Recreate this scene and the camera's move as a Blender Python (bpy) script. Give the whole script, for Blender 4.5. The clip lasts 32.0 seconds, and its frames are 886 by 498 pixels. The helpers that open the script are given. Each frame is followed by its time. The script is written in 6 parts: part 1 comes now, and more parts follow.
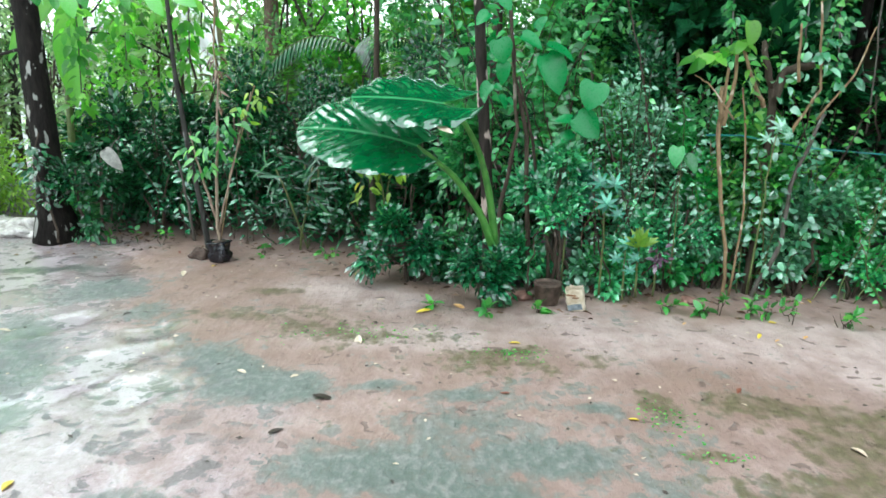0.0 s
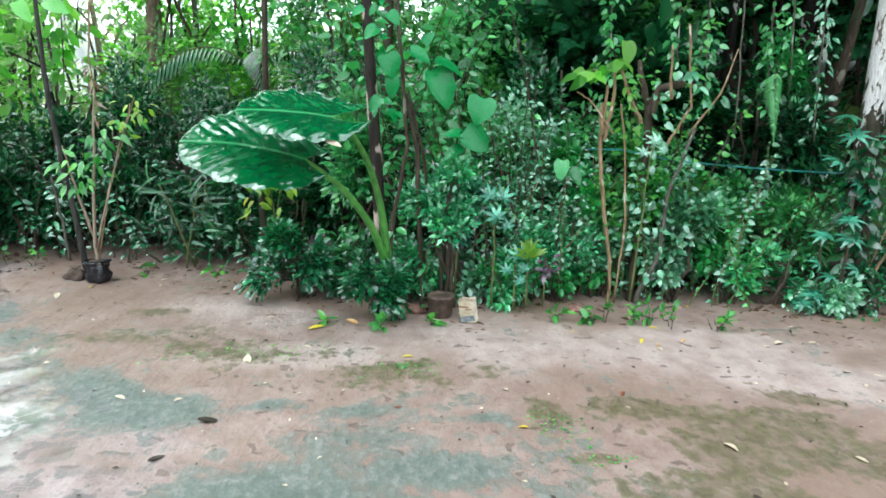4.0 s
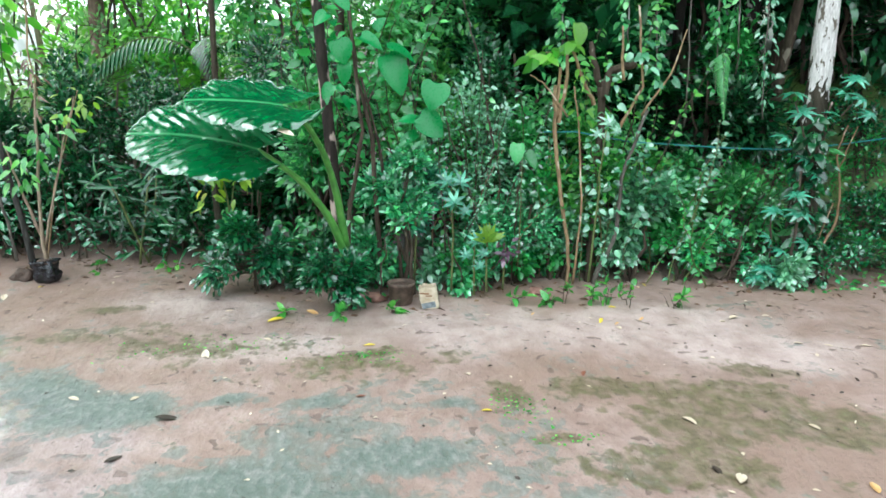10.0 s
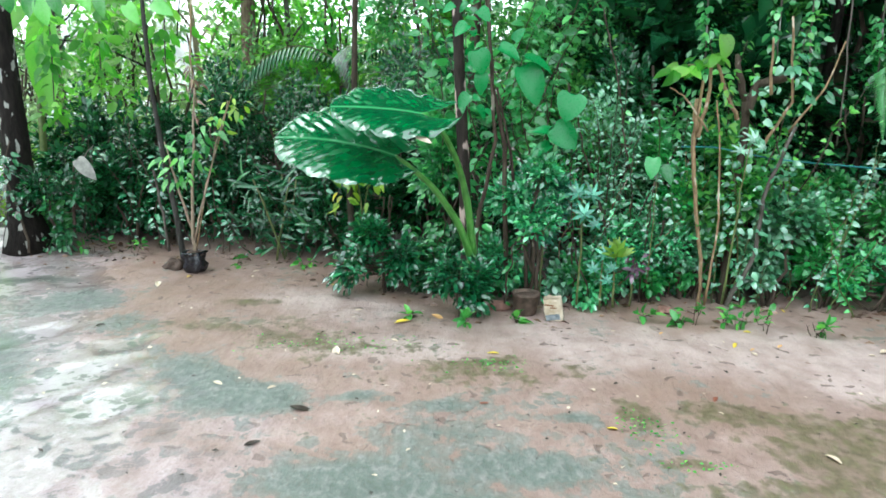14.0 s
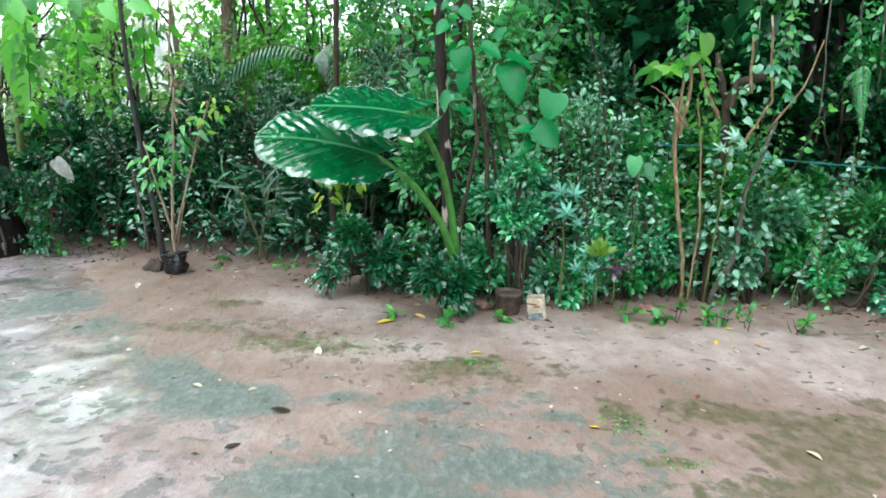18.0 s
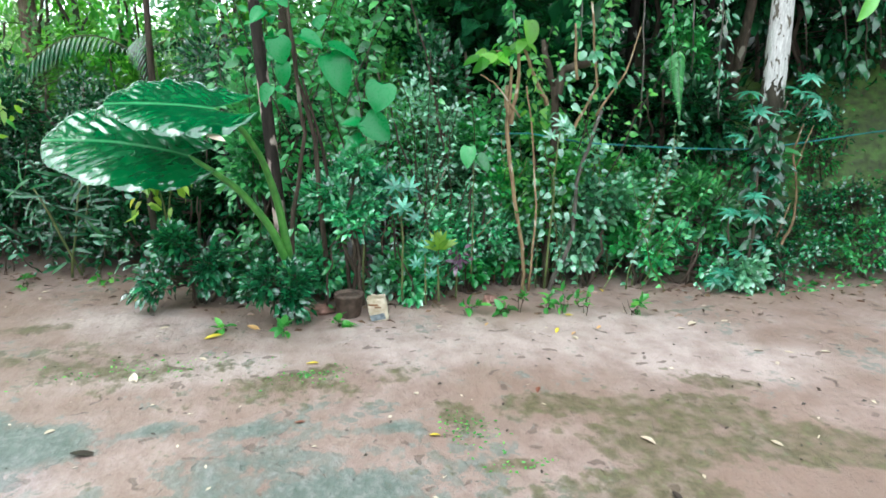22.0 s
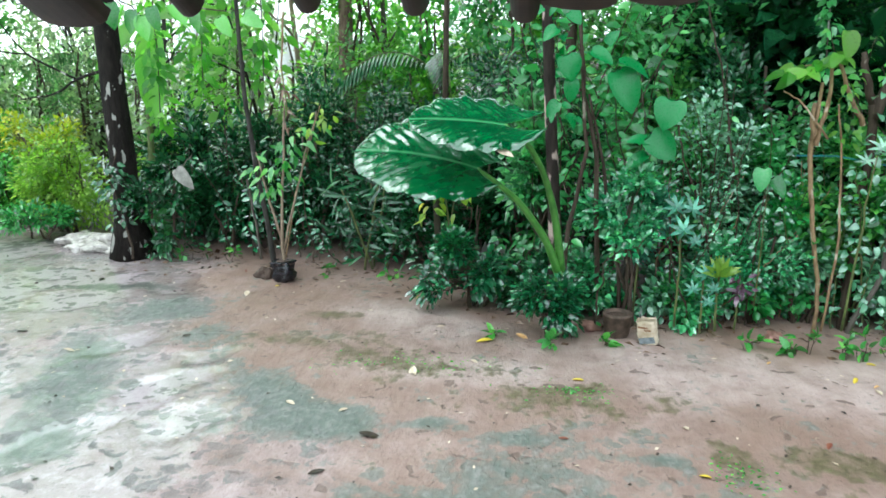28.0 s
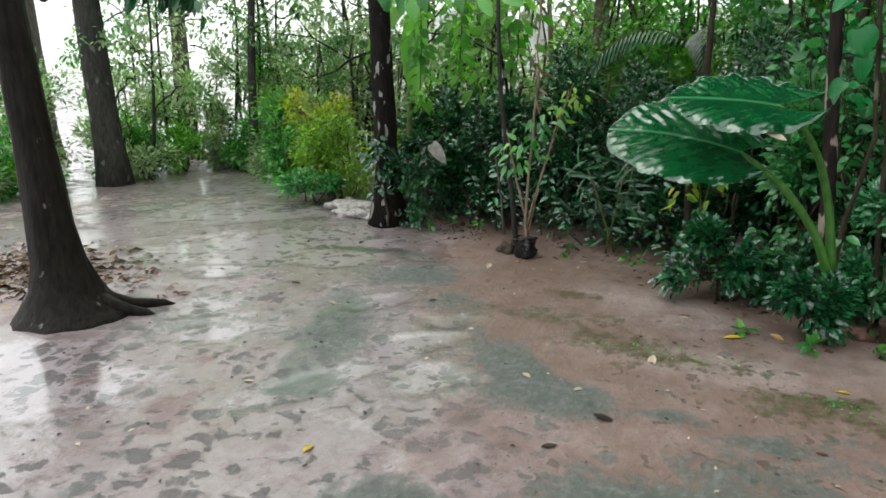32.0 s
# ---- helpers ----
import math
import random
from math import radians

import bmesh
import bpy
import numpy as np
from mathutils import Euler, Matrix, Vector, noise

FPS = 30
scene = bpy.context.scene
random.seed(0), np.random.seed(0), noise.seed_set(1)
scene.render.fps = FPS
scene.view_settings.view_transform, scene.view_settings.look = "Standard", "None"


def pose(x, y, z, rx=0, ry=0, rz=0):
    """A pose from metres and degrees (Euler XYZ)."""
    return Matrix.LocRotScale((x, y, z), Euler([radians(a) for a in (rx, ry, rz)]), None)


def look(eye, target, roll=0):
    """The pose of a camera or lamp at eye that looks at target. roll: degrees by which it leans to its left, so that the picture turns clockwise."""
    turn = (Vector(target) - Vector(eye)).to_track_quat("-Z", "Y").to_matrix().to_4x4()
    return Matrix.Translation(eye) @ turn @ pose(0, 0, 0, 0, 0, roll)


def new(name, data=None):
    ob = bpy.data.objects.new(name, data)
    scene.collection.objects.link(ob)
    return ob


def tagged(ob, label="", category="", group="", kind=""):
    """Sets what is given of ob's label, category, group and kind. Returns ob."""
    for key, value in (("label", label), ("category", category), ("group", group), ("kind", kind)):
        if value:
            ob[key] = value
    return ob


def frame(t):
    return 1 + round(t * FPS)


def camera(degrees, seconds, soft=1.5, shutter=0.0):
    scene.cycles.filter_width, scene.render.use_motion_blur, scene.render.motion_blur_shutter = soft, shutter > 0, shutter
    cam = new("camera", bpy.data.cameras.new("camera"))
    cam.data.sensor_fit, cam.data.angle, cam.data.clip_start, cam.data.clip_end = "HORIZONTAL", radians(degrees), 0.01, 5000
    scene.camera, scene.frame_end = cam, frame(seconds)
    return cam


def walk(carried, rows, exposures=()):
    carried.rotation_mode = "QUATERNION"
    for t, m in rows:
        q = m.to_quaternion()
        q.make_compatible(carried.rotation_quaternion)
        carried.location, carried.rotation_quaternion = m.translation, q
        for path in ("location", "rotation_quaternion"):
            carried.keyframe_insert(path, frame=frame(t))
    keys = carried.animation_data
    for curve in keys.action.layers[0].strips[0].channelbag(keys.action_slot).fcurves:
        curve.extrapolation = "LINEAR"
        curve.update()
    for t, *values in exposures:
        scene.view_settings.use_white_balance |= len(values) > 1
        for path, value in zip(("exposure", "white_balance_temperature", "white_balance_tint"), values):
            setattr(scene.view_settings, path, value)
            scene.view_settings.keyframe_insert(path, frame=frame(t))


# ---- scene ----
cam = camera(62.92, 32.0, soft=1.65)

# seconds, x, y, z, yaw to the left, pitch, roll
PATH = [
    (0, 0.000, 0.000, 1.550, 0.00, -13.45, 0.86),
    (0.5, 0.002, 0.003, 1.545, 0.07, -13.43, 1.18),
    (1, 0.011, -0.002, 1.545, -0.45, -13.08, 1.16),
    (1.5, 0.010, -0.003, 1.544, -1.45, -12.70, 1.30),
    (2, 0.020, 0.005, 1.542, -3.20, -12.61, 1.14),
    (2.5, 0.022, 0.006, 1.546, -4.29, -12.65, 0.87),
    (3, 0.024, 0.014, 1.539, -5.69, -12.43, 1.11),
    (3.5, 0.038, 0.004, 1.544, -6.93, -12.21, 1.45),
    (5.5, 0.066, 0.002, 1.539, -10.95, -12.17, 1.23),
    (6, 0.067, 0.007, 1.536, -11.67, -12.21, 1.18),
    (6.5, 0.068, 0.010, 1.533, -12.48, -12.30, 0.81),
    (7, 0.075, 0.011, 1.533, -13.31, -12.60, 0.92),
    (7.5, 0.076, 0.012, 1.529, -14.11, -12.86, 0.79),
    (8, 0.077, 0.012, 1.534, -14.06, -13.35, 0.89),
    (8.5, 0.080, 0.014, 1.532, -13.85, -13.54, 0.56),
    (9, 0.075, 0.015, 1.532, -13.29, -13.52, 0.53),
    (9.5, 0.073, 0.009, 1.533, -12.25, -13.12, 0.16),
    (10, 0.070, 0.014, 1.533, -11.23, -13.06, 0.34),
    (10.5, 0.065, 0.015, 1.532, -10.15, -12.94, 0.34),
    (11, 0.053, 0.020, 1.530, -9.14, -13.00, 0.31),
    (11.5, 0.049, 0.014, 1.533, -8.09, -13.09, 0.75),
    (12, 0.041, 0.006, 1.543, -6.73, -12.79, 0.50),
    (12.5, 0.017, 0.014, 1.541, -5.34, -12.65, 0.91),
    (13, 0.014, -0.000, 1.540, -4.07, -12.67, 0.88),
    (13.5, 0.009, -0.003, 1.547, -2.88, -12.55, 0.92),
    (14, -0.010, 0.003, 1.541, -1.86, -12.52, 1.28),
    (14.5, -0.019, -0.005, 1.557, -0.43, -12.32, 1.07),
    (16.5, -0.014, 0.003, 1.558, 1.31, -12.14, 0.98),
    (17, -0.007, 0.010, 1.547, 0.33, -12.18, 1.26),
    (17.5, -0.002, 0.013, 1.539, -1.64, -12.45, 1.33),
    (18, 0.007, 0.021, 1.538, -3.08, -12.55, 1.21),
    (18.5, 0.025, 0.022, 1.535, -5.22, -12.58, 1.51),
    (19, 0.034, 0.038, 1.538, -7.33, -12.71, 1.78),
    (19.5, 0.051, 0.049, 1.537, -10.21, -12.23, 2.02),
    (20, 0.075, 0.044, 1.541, -12.20, -12.12, 2.21),
    (20.5, 0.119, 0.102, 1.529, -13.73, -12.37, 1.71),
    (21, 0.139, 0.149, 1.534, -14.14, -13.11, 0.97),
    (21.5, 0.171, 0.188, 1.535, -13.64, -13.19, 0.17),
    (22, 0.209, 0.230, 1.549, -14.22, -13.22, 0.12),
    (22.5, 0.231, 0.265, 1.554, -13.99, -13.53, -0.06),
    (23, 0.226, 0.280, 1.573, -11.18, -13.66, -0.40),
    (23.5, 0.222, 0.288, 1.571, -9.29, -13.65, -0.40),
    (24, 0.207, 0.284, 1.576, -7.06, -13.00, 0.00),
    (24.5, 0.196, 0.261, 1.590, -5.44, -12.14, -0.11),
    (25, 0.181, 0.253, 1.595, -3.71, -12.27, -0.14),
    (25.5, 0.152, 0.259, 1.591, -2.09, -12.05, 0.32),
    (27.5, 0.130, 0.236, 1.600, 4.52, -12.59, 0.38),
    (28, 0.119, 0.233, 1.601, 6.60, -12.67, 0.20),
    (28.5, 0.110, 0.227, 1.592, 8.69, -12.51, 0.22),
    (29, 0.101, 0.229, 1.596, 10.62, -12.61, 0.12),
    (29.5, 0.093, 0.220, 1.595, 13.03, -12.66, 0.03),
    (30, 0.085, 0.220, 1.589, 14.67, -12.92, 0.06),
    (30.5, 0.073, 0.217, 1.594, 17.07, -13.39, 0.16),
    (31, 0.057, 0.208, 1.591, 20.76, -13.58, 0.03),
    (31.5, 0.057, 0.203, 1.580, 23.74, -13.86, 0.39),
    (32, 0.059, 0.211, 1.583, 25.42, -14.17, 0.09),
]
EXPOSURES = [(0, 0.99, 5900, 2), (3.0, 0.99, 5900, 2), (7.0, 1.12, 5900, 2), (14.0, 1.09, 5900, 2), (18.0, 0.96, 5900, 2), (20.0, 1.1, 5900, 2), (25.0, 1.1, 5900, 2), (28.0, 0.87, 5900, 2), (29.5, 0.6, 6100, 4), (31, 0.22, 6350, 7), (32, -0.1, 6500, 9)]
walk(cam, [(t, pose(x, y, z, 0, 0, yaw) @ pose(0, 0, 0, 90 + pitch) @ pose(0, 0, 0, 0, 0, roll)) for t, x, y, z, yaw, pitch, roll in PATH], EXPOSURES)

# ---------------- light: an overcast, rainy sky ----------------
world = bpy.data.worlds.new("rainy_sky")
scene.world = world
world.use_nodes = True
wn, wl = world.node_tree.nodes, world.node_tree.links
sky = wn.new("ShaderNodeTexSky")
sky.sky_type, sky.sun_disc = "NISHITA", False
sky.sun_elevation, sky.sun_rotation = radians(62), radians(-40)
sky.air_density, sky.dust_density, sky.ozone_density = 1.0, 6.0, 0.5
cloud = wn.new("ShaderNodeMix")
cloud.data_type = "RGBA"
cloud.inputs[0].default_value = 0.8
cloud.inputs[7].default_value = (13.5, 14.0, 14.2, 1)
wl.new(sky.outputs[0], cloud.inputs[6])
wl.new(cloud.outputs[2], wn["Background"].inputs[0])
wn["Background"].inputs[1].default_value = 0.14

sun_data = bpy.data.lights.new("sun", "SUN")
sun_data.energy, sun_data.angle, sun_data.color = 1.0, radians(40), (1.0, 0.97, 0.92)
sun_lamp = new("sun", sun_data)
sun_lamp.matrix_world = look((-6, 3, 12), (0, 5, 0))


# ---------------- materials ----------------
def material(name):
    m = bpy.data.materials.new(name)
    m.use_nodes = True
    return m, m.node_tree.nodes, m.node_tree.links, m.node_tree.nodes["Principled BSDF"]


def node(nodes, kind, **inputs):
    n = nodes.new("ShaderNode" + kind)
    for key, value in inputs.items():
        n.inputs[key].default_value = value
    return n


def ramp(nodes, links, source, *stops):
    r = nodes.new("ShaderNodeValToRGB")
    while len(r.color_ramp.elements) < len(stops):
        r.color_ramp.elements.new(0.5)
    for e, (at, c) in zip(r.color_ramp.elements, stops):
        e.position, e.color = at, (*c, 1) if len(c) == 3 else c
    links.new(source, r.inputs[0])
    return r.outputs[0]


def mix(nodes, links, fac, a, b, mode="MIX"):
    m = nodes.new("ShaderNodeMix")
    m.data_type, m.blend_type = "RGBA", mode
    for socket, value in ((m.inputs[0], fac), (m.inputs[6], a), (m.inputs[7], b)):
        if hasattr(value, "links"):
            links.new(value, socket)
        elif isinstance(value, tuple):
            socket.default_value = (*value, 1)
        else:
            socket.default_value = value
    return m.outputs[2]


def leaf_material(name, dark, mid, light, gloss=0.3, thin=0.3, patch=1.6, film=1.5, coat=1.0, pebble=0.5):
    """Wet living leaf: each blade its own green, some light coming through."""
    m, n, l, b = material(name)
    geo = n.new("ShaderNodeNewGeometry")
    info = n.new("ShaderNodeObjectInfo")
    both = n.new("ShaderNodeMath")
    l.new(geo.outputs["Random Per Island"], both.inputs[0])
    l.new(info.outputs["Random"], both.inputs[1])
    pick = n.new("ShaderNodeMath")
    pick.operation = "FRACT"
    l.new(both.outputs[0], pick.inputs[0])
    col = ramp(n, l, pick.outputs[0], (0.0, dark), (0.3, tuple(0.6 * d + 0.4 * k for d, k in zip(dark, mid))), (0.68, mid), (0.94, light), (1.0, tuple(min(1, c * 1.35 + k) for c, k in zip(light, (0.03, 0.02, 0)))))
    pos = n.new("ShaderNodeTexCoord")
    big = node(n, "TexNoise", Scale=patch, Detail=3.0)
    l.new(pos.outputs["Object"], big.inputs["Vector"])
    col = mix(n, l, ramp(n, l, big.outputs[0], (0.4, (0, 0, 0)), (0.62, (0.5, 0.5, 0.5))), col, light)
    fine = node(n, "TexNoise", Scale=70.0, Detail=2.0)
    l.new(pos.outputs["Object"], fine.inputs["Vector"])
    col = mix(n, l, ramp(n, l, fine.outputs[0], (0.62, (0, 0, 0)), (0.75, (0.35, 0.35, 0.35))), col, tuple(c * 0.5 for c in dark))
    l.new(col, b.inputs["Base Color"])
    l.new(ramp(n, l, fine.outputs[0], (0.35, (gloss * 0.75,) * 3), (0.7, (gloss * 1.7,) * 3)), b.inputs["Roughness"])
    bump = node(n, "Bump", Strength=pebble, Distance=0.006)
    l.new(fine.outputs[0], bump.inputs["Height"])
    l.new(bump.outputs[0], b.inputs["Normal"])
    l.new(bump.outputs[0], b.inputs["Coat Normal"])
    b.inputs["Coat Weight"].default_value = coat
    b.inputs["Coat IOR"].default_value = film
    b.inputs["Coat Roughness"].default_value = gloss * 0.55
    b.inputs["Specular IOR Level"].default_value = 0.4
    tr = n.new("ShaderNodeBsdfTranslucent")
    l.new(mix(n, l, 1.0, col, (1.3, 1.6, 0.7), "MULTIPLY"), tr.inputs[0])
    ms = n.new("ShaderNodeMixShader")
    ms.inputs[0].default_value = thin
    l.new(b.outputs[0], ms.inputs[1])
    l.new(tr.outputs[0], ms.inputs[2])
    l.new(ms.outputs[0], n["Material Output"].inputs[0])
    return m


def bark_material(name, dark, light, spots=None, amount=0.6, rough=0.75, scale=9.0):
    """Wet bark with fissures along the stem and, where given, pale lichen spots."""
    m, n, l, b = material(name)
    pos = n.new("ShaderNodeTexCoord")
    mp = node(n, "Mapping", Scale=(1.0, 1.0, 0.22))
    l.new(pos.outputs["Object"], mp.inputs[0])
    fis = node(n, "TexNoise", Scale=scale * 3, Detail=6.0, Roughness=0.65)
    l.new(mp.outputs[0], fis.inputs["Vector"])
    col = ramp(n, l, fis.outputs[0], (0.3, dark), (0.7, light))
    if spots:
        sp = node(n, "TexNoise", Scale=scale, Detail=3.0, Roughness=0.5)
        stretch = node(n, "Mapping", Scale=(1.0, 1.0, 0.45))
        l.new(pos.outputs["Object"], stretch.inputs[0])
        l.new(stretch.outputs[0], sp.inputs["Vector"])
        col = mix(n, l, ramp(n, l, sp.outputs[0], (amount, (0, 0, 0)), (amount + 0.03, (1, 1, 1))), col, spots)
    l.new(col, b.inputs["Base Color"])
    b.inputs["Roughness"].default_value = rough
    b.inputs["Specular IOR Level"].default_value = 0.12
    bump = node(n, "Bump", Strength=0.8, Distance=0.02)
    l.new(fis.outputs[0], bump.inputs["Height"])
    l.new(bump.outputs[0], b.inputs["Normal"])
    return m


def plain_material(name, a, c, rough=0.6, scale=20.0, bumpy=0.3):
    m, n, l, b = material(name)
    pos = n.new("ShaderNodeTexCoord")
    t = node(n, "TexNoise", Scale=scale, Detail=5.0, Roughness=0.6)
    l.new(pos.outputs["Object"], t.inputs["Vector"])
    l.new(ramp(n, l, t.outputs[0], (0.35, a), (0.68, c)), b.inputs["Base Color"])
    b.inputs["Roughness"].default_value = rough
    bump = node(n, "Bump", Strength=bumpy, Distance=0.01)
    l.new(t.outputs[0], bump.inputs["Height"])
    l.new(bump.outputs[0], b.inputs["Normal"])
    return m


# dark glossy leaves; in the left bed and hollow their colour stands in for shade
LEAF_DARK = leaf_material("leaf_dark_glossy_shade", (0.007, 0.04, 0.018), (0.014, 0.088, 0.034), (0.036, 0.175, 0.06), 0.17, 0.18, pebble=0.35)
LEAF_SHEEN = leaf_material("leaf_dark_wet", (0.008, 0.055, 0.026), (0.016, 0.14, 0.056), (0.05, 0.3, 0.12), 0.12, 0.2, film=1.9, pebble=0.3)
LEAF_SMALL = leaf_material("leaf_small", (0.021, 0.122, 0.04), (0.048, 0.267, 0.082), (0.154, 0.524, 0.158), 0.2, 0.3, film=1.7)
LEAF_WET = leaf_material("leaf_wet_glossy", (0.02, 0.128, 0.058), (0.045, 0.318, 0.13), (0.162, 0.611, 0.276), 0.16, 0.25, film=2.0)
LEAF_MID = leaf_material("leaf_mid_green", (0.024, 0.14, 0.034), (0.063, 0.304, 0.064), (0.2, 0.558, 0.119), 0.24, 0.35)
LEAF_LIGHT = leaf_material("leaf_light_green", (0.039, 0.18, 0.026), (0.105, 0.342, 0.049), (0.283, 0.532, 0.12), 0.35, 0.72)
LEAF_EMERALD = leaf_material("leaf_emerald", (0.021, 0.175, 0.038), (0.039, 0.315, 0.074), (0.109, 0.49, 0.144), 0.28, 0.35)
LEAF_PURPLE = leaf_material("leaf_dark_purple", (0.03, 0.012, 0.025), (0.07, 0.03, 0.06), (0.16, 0.09, 0.14), 0.25, 0.2)
LEAF_LIME = leaf_material("leaf_lime", (0.108, 0.234, 0.026), (0.215, 0.383, 0.048), (0.404, 0.563, 0.105), 0.4, 0.5)
LEAF_YELLOW = leaf_material("leaf_yellow_green", (0.15, 0.25, 0.015), (0.3, 0.38, 0.02), (0.55, 0.5, 0.035), 0.35, 0.45)
LEAF_GREY = leaf_material("leaf_pale_grey_green", (0.036, 0.128, 0.067), (0.077, 0.283, 0.145), (0.287, 0.589, 0.394), 0.18, 0.25, film=2.0)
LEAF_BLUE = leaf_material("leaf_blue_green", (0.017, 0.116, 0.067), (0.035, 0.221, 0.13), (0.106, 0.408, 0.269), 0.24, 0.22)
# far leaves: the paling of rain mist is painted into both sets of greens
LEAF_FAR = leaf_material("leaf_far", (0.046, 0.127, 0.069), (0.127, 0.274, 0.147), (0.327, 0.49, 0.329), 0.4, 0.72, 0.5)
LEAF_MIST = leaf_material("leaf_mist_painted_in", (0.14, 0.196, 0.16), (0.302, 0.372, 0.316), (0.527, 0.568, 0.524), 0.5, 0.72, 0.5)
LEAF_BROAD = leaf_material("leaf_broad_green", (0.008, 0.14, 0.034), (0.013, 0.21, 0.05), (0.02, 0.27, 0.068), 0.3, 0.25, film=1.4, coat=0.3, pebble=0.12)
LEAF_DEAD = leaf_material("leaf_dead_brown", (0.05, 0.025, 0.015), (0.12, 0.06, 0.035), (0.24, 0.15, 0.1), 0.4, 0.1)
BARK_DARK = bark_material("bark_dark_lichen", (0.005, 0.0045, 0.004), (0.022, 0.018, 0.015), (0.3, 0.3, 0.27), 0.6, 0.8, 11)
BARK_NEAR = bark_material("bark_near_wet", (0.006, 0.005, 0.004), (0.03, 0.025, 0.02), (0.18, 0.18, 0.16), 0.68, 0.45)
BARK_WHITE = bark_material("bark_white", (0.36, 0.34, 0.32), (0.74, 0.71, 0.69), (0.13, 0.11, 0.085), 0.57, 0.7, 24)
BARK_BROWN = bark_material("bark_brown", (0.03, 0.023, 0.017), (0.105, 0.08, 0.06), (0.25, 0.22, 0.18), 0.66, 0.7)
BARK_TAN = bark_material("bark_tan", (0.14, 0.095, 0.055), (0.4, 0.28, 0.16), (0.5, 0.42, 0.32), 0.6, 0.65, 14)
BARK_DULL = bark_material("bark_dull_grey", (0.02, 0.019, 0.017), (0.07, 0.067, 0.06), (0.14, 0.14, 0.13), 0.64, 0.75)
BARK_LOWER = bark_material("bark_mossy_lower", (0.02, 0.018, 0.012), (0.07, 0.06, 0.045), (0.42, 0.4, 0.37), 0.6, 0.8, 16)
BARK_RED = bark_material("bark_reddish", (0.09, 0.055, 0.042), (0.26, 0.18, 0.145), (0.4, 0.33, 0.28), 0.62, 0.7)
BARK_PALE = bark_material("bark_pale_tan", (0.17, 0.125, 0.09), (0.38, 0.3, 0.22), None, 0.6, 0.6, 14)
BARK_GREY = bark_material("bark_grey", (0.05, 0.045, 0.038), (0.15, 0.135, 0.115), (0.3, 0.3, 0.28), 0.64, 0.75)
BARK_PATCH = bark_material("bark_pale_patches", (0.012, 0.01, 0.009), (0.045, 0.036, 0.03), (0.42, 0.33, 0.29), 0.55, 0.75, 7)
STEM_GREEN = plain_material("stem_green", (0.045, 0.17, 0.028), (0.1, 0.29, 0.05), 0.3, 14, 0.1)
STEM_OLIVE = plain_material("stem_olive", (0.06, 0.09, 0.025), (0.14, 0.17, 0.05), 0.5, 18)


# ---------------- mesh tools ----------------
rng = np.random.default_rng(7)


def mesh_from(name, verts, tris, smooth=True):
    verts, tris = np.asarray(verts, np.float32), np.asarray(tris, np.int32)
    me = bpy.data.meshes.new(name)
    me.vertices.add(len(verts))
    me.vertices.foreach_set("co", verts.ravel())
    me.loops.add(tris.size)
    me.loops.foreach_set("vertex_index", tris.ravel())
    me.polygons.add(len(tris))
    me.polygons.foreach_set("loop_start", np.arange(0, tris.size, 3, dtype=np.int32))
    me.polygons.foreach_set("use_smooth", np.full(len(tris), smooth))
    me.update(calc_edges=True)
    return me


def thing(name, label, category, at=(0, 0, 0), group="", kind=""):
    ob = new(name)
    ob.location = at
    return tagged(ob, label, category, group, kind)


def part(name, geometry, mat, parent, label="", kind=""):
    """One mesh object under a thing or a part, its geometry given in the parent's space."""
    if isinstance(geometry, bmesh.types.BMesh):
        me = bpy.data.meshes.new(name)
        geometry.to_mesh(me)
        geometry.free()
    elif isinstance(geometry, bpy.types.Mesh):
        me = geometry
    else:
        me = mesh_from(name, *geometry)
    if not me.materials:
        me.materials.append(mat)
    ob = new(name, me)
    ob.parent = parent
    return tagged(ob, label, kind=kind)


def unit(v):
    return v / np.maximum(np.linalg.norm(v, axis=-1, keepdims=True), 1e-9)


def joined(pieces):
    vs, ts, k = [], [], 0
    for v, t in pieces:
        vs.append(v)
        ts.append(np.asarray(t) + k)
        k += len(v)
    return np.concatenate(vs), np.concatenate(ts)


def tube(points, radii, sides=7, rough=0.0):
    """A closed, tapering round stem along points."""
    pts = np.asarray(points, float)
    rad = np.broadcast_to(np.asarray(radii, float), (len(pts),))
    tan = unit(np.gradient(pts, axis=0))
    ref = np.array([0.31, 0.95, 0.05])
    a = unit(np.cross(tan, ref))
    b = np.cross(tan, a)
    ang = np.linspace(0, 2 * np.pi, sides, endpoint=False)
    wob = 1 + rough * rng.standard_normal((len(pts), sides))
    ring = pts[:, None] + (rad[:, None] * wob)[..., None] * (np.cos(ang)[None, :, None] * a[:, None] + np.sin(ang)[None, :, None] * b[:, None])
    v = np.concatenate([ring.reshape(-1, 3), pts[:1], pts[-1:]])
    t, n = [], len(pts)
    for i in range(n - 1):
        for j in range(sides):
            p, q = i * sides + j, i * sides + (j + 1) % sides
            t += [(p, q, q + sides), (p, q + sides, p + sides)]
    for j in range(sides):
        t += [((j + 1) % sides, j, n * sides), ((n - 1) * sides + j, (n - 1) * sides + (j + 1) % sides, n * sides + 1)]
    return v, np.array(t)


